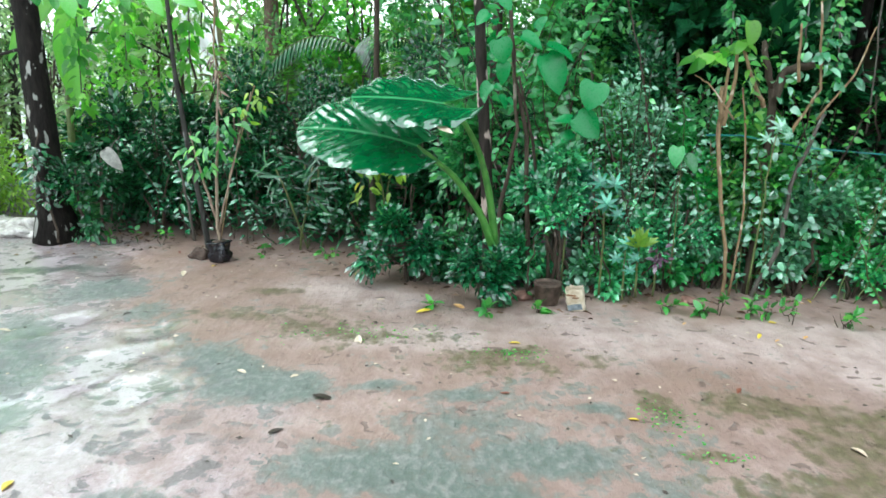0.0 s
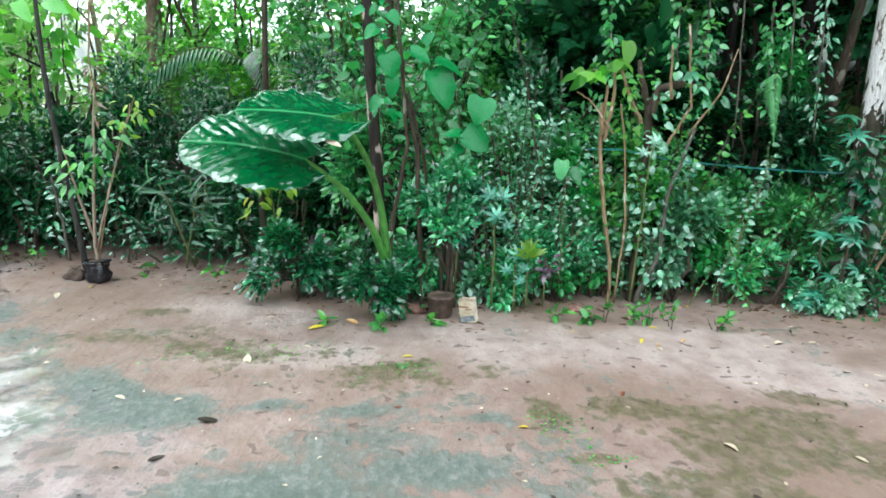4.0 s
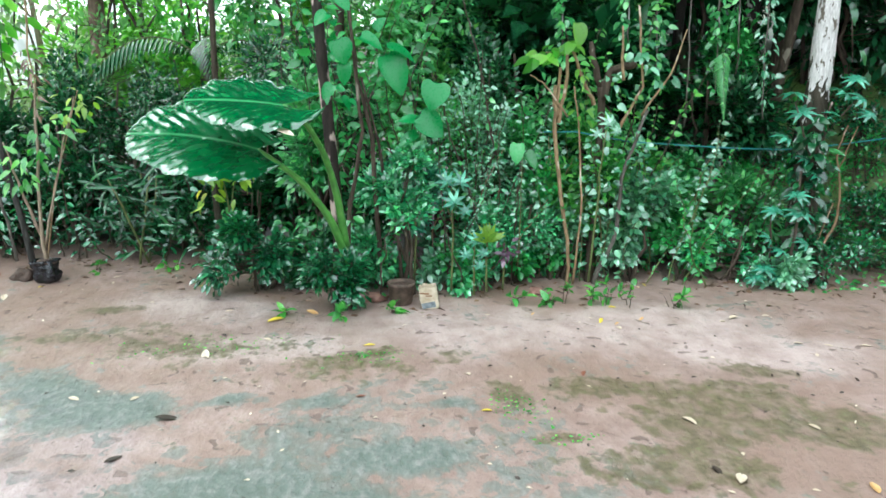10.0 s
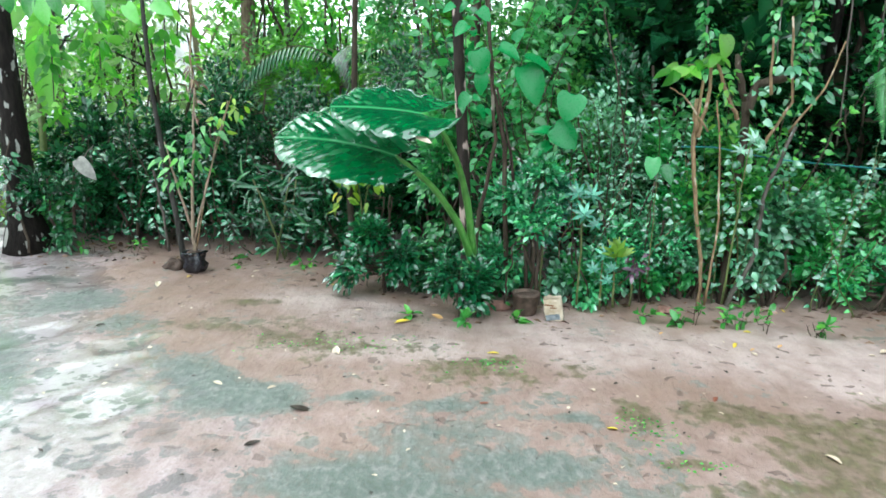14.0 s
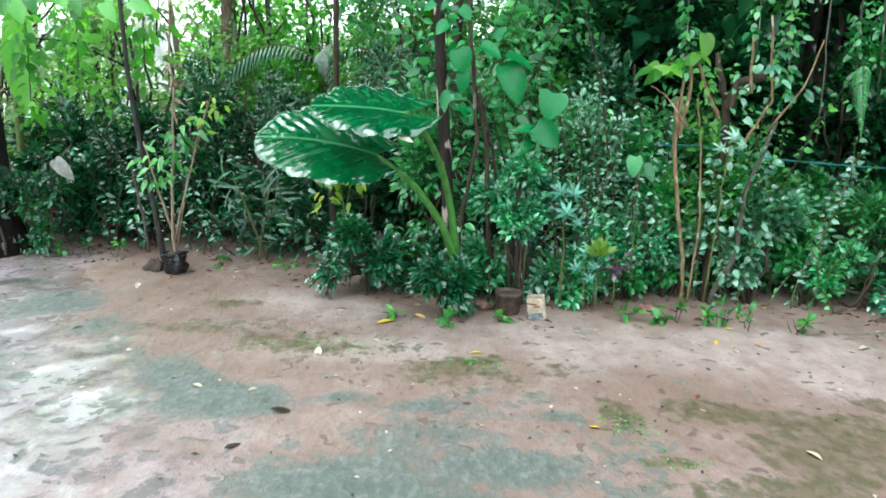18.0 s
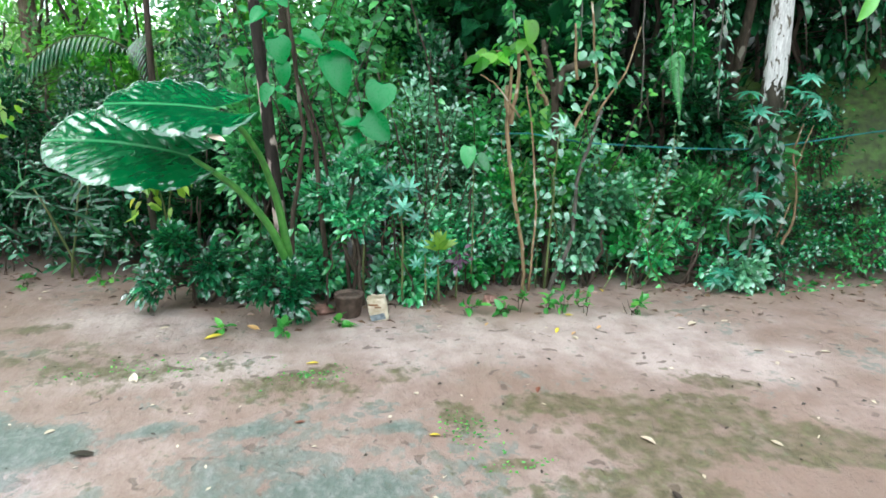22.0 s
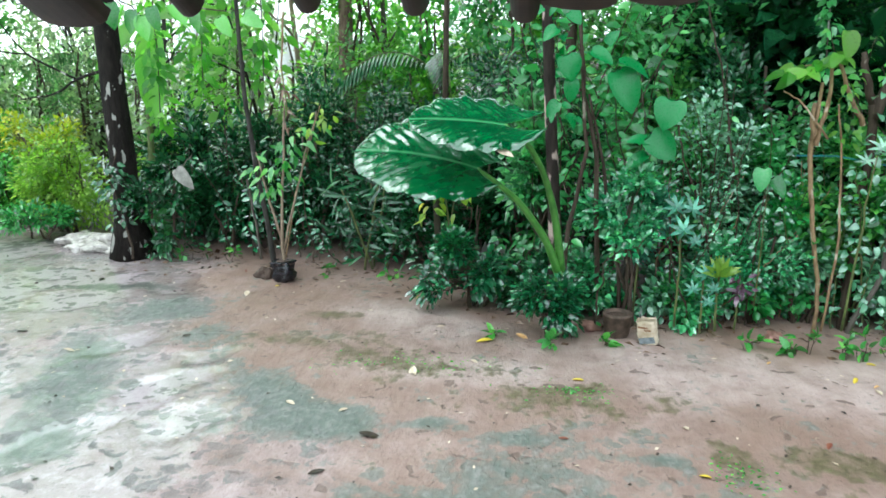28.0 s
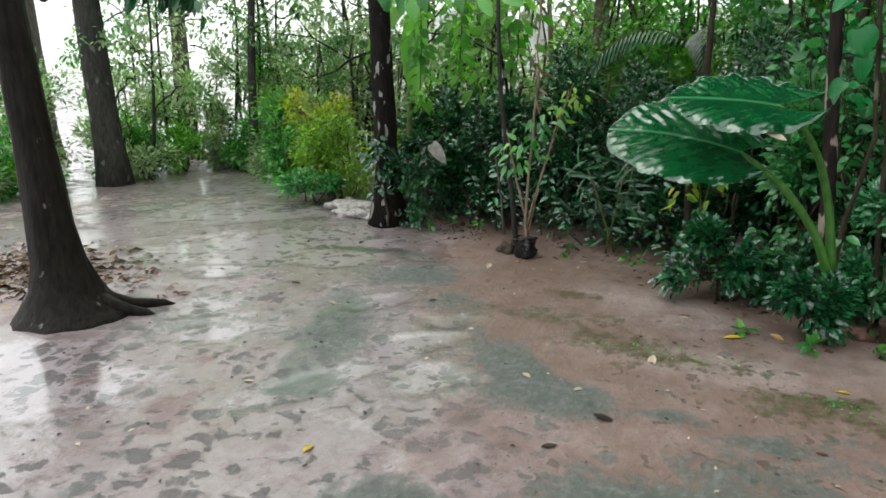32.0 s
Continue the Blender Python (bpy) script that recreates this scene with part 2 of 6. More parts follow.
def bend(a, b, sag=0.0, wob=0.0, n=7):
    """Points of a bent line from a to b."""
    a, b = np.asarray(a, float), np.asarray(b, float)
    u = np.linspace(0, 1, n)[:, None]
    p = a + (b - a) * u
    p[:, 2] += sag * (4 * u * (1 - u))[:, 0]
    if wob:
        w = rng.standard_normal((n, 3)) * wob
        w[0] = w[-1] = 0
        p += w
    return p


SHAPES = {  # rows of (place along the blade, half width), between the base and the tip
    "small": [(0.45, 1.0)],
    "round": [(0.08, 0.75), (0.34, 1.0), (0.7, 0.62)],
    "oval": [(0.28, 0.9), (0.66, 0.85)],
    "lance": [(0.25, 0.95), (0.6, 0.8)],
    "heart": [(-0.1, 0.42), (-0.04, 0.76), (0.12, 0.96), (0.32, 1.0), (0.54, 0.9), (0.74, 0.66), (0.9, 0.3)],
    "fallen": [(0.1, 0.45), (0.28, 0.85), (0.5, 1.0), (0.72, 0.8), (0.9, 0.38)],
    "strap": [(0.15, 0.8), (0.45, 1.0), (0.75, 0.7)],
}


def blades(at, way, up, length, width, shape="oval", fold=0.18, droop=0.25):
    """Leaf blades with a folded midrib and a drooping tip; one island each."""
    at, way = np.asarray(at, float), unit(np.asarray(way, float))
    n = len(at)
    length, width = np.broadcast_to(length, (n,)), np.broadcast_to(width, (n,))
    side = unit(np.cross(way, up))
    nor = np.cross(side, way)
    rows = SHAPES[shape]
    cols = [at[:, None]]
    for u, w in rows:
        mid = at + way * (u * length)[:, None] - nor * (droop * u * abs(u) * length)[:, None]
        lift = nor * (fold * w * width)[:, None]
        cols.append(np.stack([mid - side * (w * width)[:, None] / 2 + lift, mid, mid + side * (w * width)[:, None] / 2 + lift], 1))
    cols.append((at + way * length[:, None] - nor * (droop * length)[:, None])[:, None])
    v = np.concatenate(cols, 1)
    k, r = v.shape[1], len(rows)
    t = [(0, 1, 2), (0, 2, 3)]
    for i in range(r - 1):
        o = 1 + 3 * i
        t += [(o, o + 3, o + 4), (o, o + 4, o + 1), (o + 1, o + 4, o + 5), (o + 1, o + 5, o + 2)]
    o = 1 + 3 * (r - 1)
    t += [(o, k - 1, o + 1), (o + 1, k - 1, o + 2)]
    tri = (np.array(t)[None] + (np.arange(n) * k)[:, None, None]).reshape(-1, 3)
    return v.reshape(-1, 3), tri


def sprays(centres, outward, per, spread, length, width, shape, droop=0.25, lift=0.35, face=0.0):
    """Leaves in small sprays round each twig end, pointing outwards."""
    n = len(centres) * per
    c = np.repeat(centres, per, 0)
    o = np.repeat(outward, per, 0)
    r = unit(rng.standard_normal((n, 3)))
    at = c + r * (spread * rng.random(n) ** 0.6)[:, None]
    way = unit(o * 0.7 + r + np.array([0, 0, -0.15]))
    up = unit(np.array([0, -face, 1.0 - 0.3 * face]) + o * lift + 0.45 * rng.standard_normal((n, 3)))
    s = 0.65 + 0.7 * rng.random(n)
    return blades(at, way, up, length * s, width * s, shape, 0.18, droop)


def bush(name, label, category, at, size, leaf, mat, ends=60, per=14, shape="small", spread=0.1, stems=4, bark=None, low=0.12, droop=0.25, group="", lean=(0, 0), face=0.0):
    """A shrub: stems from one foot, twigs to uneven clusters, leaves in sprays. size: half width x, half depth y, height."""
    ob = thing(name, label, category, at, group)
    rx, ry, h = size
    half = np.array([rx, ry, h * (1 - low) / 2])
    lobes = max(4, ends // 14)
    hub = unit(rng.standard_normal((lobes, 3))) * (0.2 + 0.85 * rng.random((lobes, 1)))
    own = rng.integers(0, lobes, ends)
    girth = (0.14 + 0.28 * rng.random(lobes))[own][:, None]
    c = hub[own] + unit(rng.standard_normal((ends, 3))) * girth * rng.random((ends, 1)) ** 0.4
    c[:, 2] += (rng.random(ends) < 0.12) * 0.35 * rng.random(ends)
    c = c * half + np.array([0, 0, h * (1 + low) / 2])
    c[:, 2] = np.maximum(c[:, 2], 0.04)
    c[:, 0] += lean[0] * c[:, 2]
    c[:, 1] += lean[1] * c[:, 2]
    bark = bark or BARK_BROWN
    heads = []
    for i in range(stems):
        top = np.array([(rng.random() - 0.5) * rx, (rng.random() - 0.5) * ry, h * (0.55 + 0.3 * rng.random())])
        foot = np.array([(rng.random() - 0.5) * rx * 0.35, (rng.random() - 0.5) * ry * 0.3, -0.03])
        line = bend(foot, top, 0, 0.02 * h)
        part("stem", tube(line, np.linspace(0.016, 0.006, len(line)) * (0.6 + h * 0.5) * min(1.0, h / 0.45), 6), bark, ob)
        heads.append(line)
    heads = np.concatenate(heads)
    twigs = []
    for p in c[:: max(1, ends // 40)]:
        q = heads[np.argmin(np.linalg.norm(heads - p, axis=1) + (heads[:, 2] > p[2]) * 0.2)]
        twigs.append(tube(bend(q, p, -0.02, 0.01, 4), (0.005, 0.004, 0.003, 0.002), 4))
    part("branchwork", joined(twigs), bark, ob, kind="stuff")
    out = unit(c - np.array([0, 0, h * 0.4]))
    part("foliage", sprays(c, out, per, spread, leaf[0], leaf[1], shape, droop, face=face), mat, ob, kind="stuff")
    return ob


# ---------------- ground ----------------
def smooth(a, b, x):
    t = np.clip((x - a) / (b - a), 0, 1)
    return t * t * (3 - 2 * t)


def lattice(x, y, scale, seed):
    """Smooth value noise of plan coordinates, 0 to 1."""
    tab = np.random.default_rng(seed).random((64, 64))
    u, w = np.asarray(x) * scale + 1000, np.asarray(y) * scale + 1000
    i, j = np.floor(u).astype(int), np.floor(w).astype(int)
    fu, fw = u - i, w - j
    fu, fw = fu * fu * (3 - 2 * fu), fw * fw * (3 - 2 * fw)
    g = lambda a, b: tab[a % 64, b % 64]
    return (g(i, j) * (1 - fu) + g(i + 1, j) * fu) * (1 - fw) + (g(i, j + 1) * (1 - fu) + g(i + 1, j + 1) * fu) * fw


def cloudy(x, y, scale, seed, octaves=4):
    s, a, tot = 0, 1.0, 0
    for k in range(octaves):
        s = s + a * lattice(x, y, scale * 2**k, seed + k)
        tot, a = tot + a, a * 0.55
    return s / tot


def edge(x):
    """Plan line where the bare yard ends and the planting begins: y for each x."""
    # from x 6 on the line is added, wrapping the bank round out of view
    return np.interp(x, [-9, -4.4, -3.4, -1.2, -0.2, 0.5, 1.5, 2.6, 3.4, 4.2, 5.2, 6, 7, 8, 9], [9.5, 7.4, 6.75, 6.4, 5.7, 5.0, 5.2, 5.2, 4.85, 4.7, 4.6, 4.0, 2.0, -2, -8])


def level(x, y):
    x, y = np.asarray(x, float), np.asarray(y, float)
    over = y - edge(x)
    z = 0.10 * smooth(-0.05, 0.5, over) * smooth(-5, -3, x)
    z = z + smooth(2.2, 3.6, x) * (1.9 * smooth(0.5, 3.2, over) + 1.5 * smooth(3, 14, over))  # bank at the right
    far = np.hypot(x + 1, y)
    z = z - 3.2 * smooth(13, 30, far) * (1 - smooth(-1, 4, x))  # the land falls away behind the yard
    return z


# patches of green algae and olive moss on the trodden soil: x, y, half length, half width, turn
ALGAE = [(-2.5, 5.0, 0.45, 0.32, 20), (-2.32, 3.68, 0.88, 0.25, 117), (-2.05, 3.05, 0.28, 0.2, 110), (-1.1, 3.62, 0.78, 0.2, -38), (-0.8, 3.38, 0.42, 0.22, 0), (-0.28, 2.62, 0.5, 0.25, -5), (-0.32, 3.45, 0.22, 0.08, 0), (0.1, 3.36, 0.22, 0.1, 0), (0.5, 2.75, 0.36, 0.16, -10),
         (0.12, 2.48, 0.35, 0.1, 0), (-1.95, 4.55, 0.3, 0.22, -50), (-3.2, 5.6, 0.5, 0.15, 10), (-1.15, 2.25, 0.3, 0.2, 0), (0.75, 3.2, 0.16, 0.06, 0)]
OLIVE = [(0.3, 3.86, 0.26, 0.14, 6), (0.5, 4.0, 0.12, 0.06, 0), (1.75, 3.22, 0.42, 0.15, -18), (2.15, 3.05, 0.4, 0.2, -14), (1.85, 2.8, 0.42, 0.24, -16), (1.05, 3.25, 0.1, 0.2, 20), (1.16, 2.78, 0.16, 0.07, 0), (1.55, 2.45, 0.5, 0.22, -10), (2.5, 2.6, 0.5, 0.22, -20), (-0.55, 4.22, 0.32, 0.1, -10), (-1.2, 5.05, 0.22, 0.1, 0), (-1.3, 4.5, 0.4, 0.1, -14), (2.5, 3.3, 0.22, 0.08, -20)]
BROAD = [(-0.1, 3.0, 1.2, 0.6, -8), (0.9, 2.7, 0.6, 0.4, 0)]  # thin broken film of algae
STAINED = [(2.0, 2.75, 1.0, 0.65, -15), (0.4, 3.8, 0.55, 0.3, 0), (-0.8, 4.3, 0.8, 0.35, -10)]
PALER_SOIL = [(1.75, 4.2, 1.8, 0.55, -8), (0.0, 4.15, 0.8, 0.25, 0), (2.7, 3.6, 0.9, 0.35, -14), (-0.5, 5.0, 0.7, 0.3, -25)]  # patches of paler soil colour along the bed
PUDDLES = [(-3.7, 2.6, 0.45, 0.3, 25), (-3.3, 2.05, 0.4, 0.3, 25), (-3.35, 5.25, 0.5, 0.35, 30), (-2.75, 5.6, 0.25, 0.3, 40), (-1.75, 4.2, 0.3, 0.18, 60), (-1.5, 3.3, 0.35, 0.2, 60), (-3.0, 3.4, 0.35, 0.3, 40), (-3.96, 4.44, 0.3, 0.24, 30), (-3.4, 3.75, 0.24, 0.3, 0), (-3.15, 2.35, 0.5, 0.45, 20), (-1.85, 3.75, 0.35, 0.2, 60), (-2.0, 3.1, 0.5, 0.14, 65), (-2.41, 4.31, 0.3, 0.14, 60), (-1.77, 3.87, 0.3, 0.2, 50), (-3.45, 5.75, 0.5, 0.4, 0), (-4.3, 5.1, 1.0, 0.7, 30), (-5.4, 6.5, 1.3, 0.7, 35), (-3.7, 6.0, 0.7, 0.4, 20), (-6.8, 7.6, 1.2, 0.6, 35)]


def patches(x, y, spots):
    m = np.full_like(x, -0.25)
    for px, py, a, b, turn in spots:
        c, s = math.cos(radians(turn)), math.sin(radians(turn))
        u, w = ((x - px) * c + (y - py) * s) / a, (-(x - px) * s + (y - py) * c) / b
        m = np.maximum(m, 1.15 - np.hypot(u, w))
    return m


def ground_sheet():
    near_x = np.arange(-9.5, 6.6, 0.045)
    near_y = np.arange(0.6, 9.6, 0.045)
    grow = np.cumsum(0.09 * 1.28 ** np.arange(33))
    xs = np.concatenate([near_x[0] - grow[::-1], near_x, near_x[-1] + grow])
    ys = np.concatenate([near_y[0] - grow[::-1], near_y, near_y[-1] + grow])
    X, Y = np.meshgrid(xs, ys)
    x, y = X.ravel(), Y.ravel()
    z = level(x, y)
    rough = cloudy(x, y, 1.7, 3) - 0.5
    fine = cloudy(x, y, 9, 21, 3) - 0.5
    algae = np.maximum(patches(x, y, ALGAE), 0.36 * patches(x, y, BROAD) - 0.15) + 1.25 * (cloudy(x, y, 2.6, 40, 5) - 0.5) - 0.07
    olive = np.maximum(patches(x, y, OLIVE), 0.42 * patches(x, y, STAINED) - 0.15) + 0.9 * (cloudy(x, y, 3.4, 60, 5) - 0.5)
    pool = np.maximum(patches(x, y, PUDDLES), -1) + 1.2 * (cloudy(x, y, 2.9, 80, 5) - 0.5)
    paler = smooth(-0.1, 0.7, patches(x, y, PALER_SOIL) + 0.9 * (cloudy(x, y, 2.2, 120, 4) - 0.5))
    left = 1 - smooth(-1.7, -0.75, x + 0.55 * (y - 3) + 1.6 * rough)
    near = np.exp(-np.hypot(x + 1, y - 4) ** 2 / 400)
    z = z + near * (0.04 * rough * (1 - 0.8 * left) + 0.02 * fine * (1 - 0.93 * left)) * (1 - 0.8 * smooth(0.1, 0.5, pool))
    z = z - 0.012 * smooth(0.1, 0.5, pool) * near
    w = len(xs)
    i = np.arange(len(x)).reshape(len(ys), w)
    a, b, c, d = i[:-1, :-1].ravel(), i[:-1, 1:].ravel(), i[1:, 1:].ravel(), i[1:, :-1].ravel()
    me = mesh_from("ground", np.stack([x, y, z], 1), np.concatenate([np.stack([a, b, c], 1), np.stack([a, c, d], 1)]))
    planted = smooth(-0.1, 0.4, y - edge(x) + 0.5 * rough) * (1 - smooth(12.5, 16, np.hypot(x + 1, y)) * (1 - smooth(-3, 0, x)))
    for key, value in (("algae", algae), ("olive", olive), ("pool", pool), ("left", left * (1 - planted)), ("planted", planted), ("paler", paler * (1 - planted)), ("mossy", smooth(3.9, 4.6, x) * smooth(0.1, 0.6, y - edge(x)))):
        at = me.attributes.new(key, "FLOAT", "POINT")
        at.data.foreach_set("value", value.astype(np.float32))
    return me


def ground_material():
    m, n, l, b = material("wet_laterite_soil")

    def attr(name):
        a = n.new("ShaderNodeAttribute")
        a.attribute_name = name
        return a.outputs["Fac"]

    pos = n.new("ShaderNodeTexCoord")
    soil_stretch = node(n, "Mapping", Scale=(1.0, 0.75, 1.0))  # stretches the soil pattern along y, the way it is viewed
    l.new(pos.outputs["Object"], soil_stretch.inputs[0])

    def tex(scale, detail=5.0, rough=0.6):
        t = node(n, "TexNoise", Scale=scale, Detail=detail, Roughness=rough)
        l.new(soil_stretch.outputs[0], t.inputs["Vector"])
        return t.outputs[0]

    def calc(op, a, c):
        k = n.new("ShaderNodeMath")
        k.operation = op
        for s, v in zip(k.inputs, (a, c)):
            if hasattr(v, "links"):
                l.new(v, s)
            else:
                s.default_value = v
        return k.outputs[0]

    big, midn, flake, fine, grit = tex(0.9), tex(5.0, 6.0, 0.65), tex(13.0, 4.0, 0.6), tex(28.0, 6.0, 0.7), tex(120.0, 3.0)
    soil = ramp(n, l, calc("ADD", calc("MULTIPLY", midn, 0.7), calc("MULTIPLY", fine, 0.3)), (0.34, (0.19, 0.122, 0.1)), (0.5, (0.285, 0.198, 0.17)), (0.66, (0.385, 0.288, 0.258)))
    grey = ramp(n, l, calc("ADD", calc("MULTIPLY", midn, 0.6), calc("MULTIPLY", fine, 0.4)), (0.34, (0.235, 0.18, 0.182)), (0.46, (0.375, 0.3, 0.31)), (0.6, (0.51, 0.425, 0.45)))
    col = mix(n, l, attr("left"), soil, grey)
    col = mix(n, l, calc("MULTIPLY", ramp(n, l, big, (0.42, (0, 0, 0)), (0.6, (0.7, 0.7, 0.7))), calc("SUBTRACT", 1.0, calc("MULTIPLY", attr("left"), 0.35))), col, (0.215, 0.135, 0.1))
    cells = node(n, "TexVoronoi", Scale=9.0, Randomness=1.0)
    warp = n.new("ShaderNodeVectorMath")
    warp.operation = "MULTIPLY_ADD"
    wob = node(n, "TexNoise", Scale=7.0, Detail=4.0)
    l.new(pos.outputs["Object"], wob.inputs["Vector"])
    l.new(wob.outputs["Color"], warp.inputs[0])
    warp.inputs[1].default_value = (0.26, 0.26, 0.0)
    l.new(pos.outputs["Object"], warp.inputs[2])
    l.new(warp.outputs[0], cells.inputs["Vector"])
    chance = n.new("ShaderNodeSeparateColor")
    l.new(cells.outputs["Color"], chance.inputs[0])
    tread = calc("SUBTRACT", calc("ADD", 0.15, calc("MULTIPLY", chance.outputs[0], 0.4)), cells.outputs["Distance"])
    tread = calc("ADD", tread, calc("MULTIPLY", calc("SUBTRACT", fine, 0.5), 0.9))
    herd = tex(1.3, 3.0, 0.5)
    tread = calc("ADD", tread, calc("MULTIPLY", calc("SUBTRACT", herd, 0.49), 1.3))
    prints = ramp(n, l, tread, (0.0, (0, 0, 0)), (0.08, (1, 1, 1)))
    trod = calc("MULTIPLY", calc("ADD", calc("MULTIPLY", attr("left"), 0.7), 0.03), prints)
    col = mix(n, l, trod, col, mix(n, l, midn, (0.065, 0.062, 0.055), (0.15, 0.14, 0.128)))

    col = mix(n, l, calc("MULTIPLY", attr("paler"), ramp(n, l, midn, (0.35, (0.3, 0.3, 0.3)), (0.6, (0.85, 0.85, 0.85)))), col, (0.465, 0.368, 0.34))
    pits = node(n, "TexVoronoi", Scale=8.5, Randomness=1.0)
    pits.voronoi_dimensions = "2D"
    l.new(warp.outputs[0], pits.inputs["Vector"])
    luck = n.new("ShaderNodeSeparateColor")
    l.new(pits.outputs["Color"], luck.inputs[0])
    pock = calc("SUBTRACT", calc("MULTIPLY", calc("SUBTRACT", luck.outputs[1], 0.58), 0.62), calc("ADD", pits.outputs["Distance"], calc("MULTIPLY", calc("SUBTRACT", flake, 0.5), 0.45)))
    pock = calc("MULTIPLY", ramp(n, l, pock, (0.0, (0, 0, 0)), (0.05, (0.75, 0.75, 0.75))), calc("SUBTRACT", 1.0, calc("MULTIPLY", attr("left"), 0.8)))
    col = mix(n, l, pock, col, (0.11, 0.072, 0.058))

    def spread(name, gain):
        return calc("ADD", calc("MULTIPLY", attr(name), gain), calc("ADD", calc("MULTIPLY", calc("SUBTRACT", midn, 0.5), 1.5), calc("ADD", calc("MULTIPLY", calc("SUBTRACT", flake, 0.5), 1.6), calc("MULTIPLY", calc("SUBTRACT", fine, 0.5), 0.7))))

    # pale silt, with the sky's white reflection on wet ground painted in
    silt_and_glare = calc("ADD", attr("pool"), calc("ADD", calc("MULTIPLY", calc("SUBTRACT", midn, 0.5), 2.4), calc("MULTIPLY", calc("SUBTRACT", fine, 0.5), 1.6)))
    silt_and_glare = calc("MULTIPLY", ramp(n, l, silt_and_glare, (0.1, (0, 0, 0)), (0.6, (1, 1, 1))), calc("MULTIPLY", attr("left"), calc("SUBTRACT", 0.8, calc("MULTIPLY", trod, 0.75))))
    col = mix(n, l, silt_and_glare, col, (0.6, 0.515, 0.55))
    lumps = calc("MULTIPLY", prints, 0.28)
    green = ramp(n, l, calc("ADD", calc("MULTIPLY", fine, 0.6), calc("MULTIPLY", flake, 0.4)), (0.36, (0.066, 0.095, 0.076)), (0.5, (0.105, 0.136, 0.117)), (0.64, (0.24, 0.235, 0.22)))
    slime = ramp(n, l, calc("ADD", spread("algae", 1.05), lumps), (0.12, (0, 0, 0)), (0.26, (0.6, 0.6, 0.6)), (0.7, (0.92, 0.92, 0.92)))
    col = mix(n, l, slime, col, green)
    moss = ramp(n, l, fine, (0.3, (0.055, 0.043, 0.018)), (0.55, (0.115, 0.094, 0.045)), (0.72, (0.12, 0.15, 0.045)))
    dull = ramp(n, l, calc("MULTIPLY", spread("olive", 1.15), 1.2), (0.2, (0, 0, 0)), (0.38, (0.7, 0.7, 0.7)), (0.7, (0.95, 0.95, 0.95)))
    col = mix(n, l, calc("MULTIPLY", calc("MULTIPLY", dull, ramp(n, l, flake, (0.38, (0.4, 0.4, 0.4)), (0.58, (1, 1, 1)))), calc("SUBTRACT", 1.0, attr("left"))), col, moss)
    col = mix(n, l, calc("MULTIPLY", trod, 0.75), col, mix(n, l, midn, (0.1, 0.094, 0.096), (0.21, 0.192, 0.198)))
    humus = ramp(n, l, fine, (0.3, (0.02, 0.013, 0.009)), (0.7, (0.085, 0.05, 0.035)))
    col = mix(n, l, calc("MULTIPLY", attr("planted"), 0.92), col, humus)
    col = mix(n, l, calc("MULTIPLY", attr("mossy"), 0.96), col, ramp(n, l, calc("ADD", calc("MULTIPLY", midn, 0.5), calc("MULTIPLY", flake, 0.5)), (0.38, (0.035, 0.042, 0.012)), (0.5, (0.07, 0.12, 0.02)), (0.6, (0.1, 0.2, 0.03))))
    col = mix(n, l, ramp(n, l, grit, (0.6, (0, 0, 0)), (0.7, (0.55, 0.55, 0.55))), col, (0.1, 0.065, 0.05))
    damp = calc("ADD", calc("MULTIPLY", attr("left"), 1.02), calc("ADD", calc("MULTIPLY", attr("pool"), 1.5), calc("ADD", calc("MULTIPLY", calc("SUBTRACT", midn, 0.5), 2.2), calc("MULTIPLY", calc("SUBTRACT", fine, 0.5), 1.2))))
    damp = calc("SUBTRACT", calc("SUBTRACT", damp, attr("planted")), calc("ADD", calc("MULTIPLY", slime, 0.5), calc("MULTIPLY", trod, 0.8)))
    l.new(ramp(n, l, damp, (0.0, (0.6, 0.6, 0.6)), (0.6, (0.35, 0.35, 0.35))), b.inputs["Roughness"])
    soak = ramp(n, l, damp, (0.3, (1, 1, 1)), (1.2, (0.86, 0.86, 0.86)))
    l.new(mix(n, l, 1.0, col, soak, "MULTIPLY"), b.inputs["Base Color"])
    wet = calc("ADD", damp, calc("MULTIPLY", calc("SUBTRACT", 0.5, flake), 1.5))
    l.new(ramp(n, l, wet, (0.34, (0.16, 0.16, 0.16)), (0.5, (1, 1, 1))), b.inputs["Coat Weight"])
    l.new(ramp(n, l, wet, (0.3, (0.4, 0.4, 0.4)), (0.5, (0.03, 0.03, 0.03))), b.inputs["Coat Roughness"])
    b.inputs["Coat IOR"].default_value = 2.05
    bump = node(n, "Bump", Distance=0.018)
    l.new(ramp(n, l, damp, (0.1, (0.6, 0.6, 0.6)), (0.8, (0.35, 0.35, 0.35))), bump.inputs["Strength"])
    l.new(calc("SUBTRACT", calc("ADD", calc("ADD", fine, calc("MULTIPLY", flake, 1.1)), calc("MULTIPLY", midn, 1.2)), calc("ADD", calc("MULTIPLY", trod, 0.6), calc("MULTIPLY", pock, 0.8))), bump.inputs["Height"])
    l.new(bump.outputs[0], b.inputs["Normal"])
    film = node(n, "Bump", Distance=0.012)
    l.new(ramp(n, l, attr("pool"), (0.05, (0.34, 0.34, 0.34)), (0.45, (0.06, 0.06, 0.06))), film.inputs["Strength"])
    l.new(calc("ADD", calc("MULTIPLY", fine, 0.7), calc("ADD", calc("MULTIPLY", flake, 1.4), calc("MULTIPLY", prints, -0.4))), film.inputs["Height"])
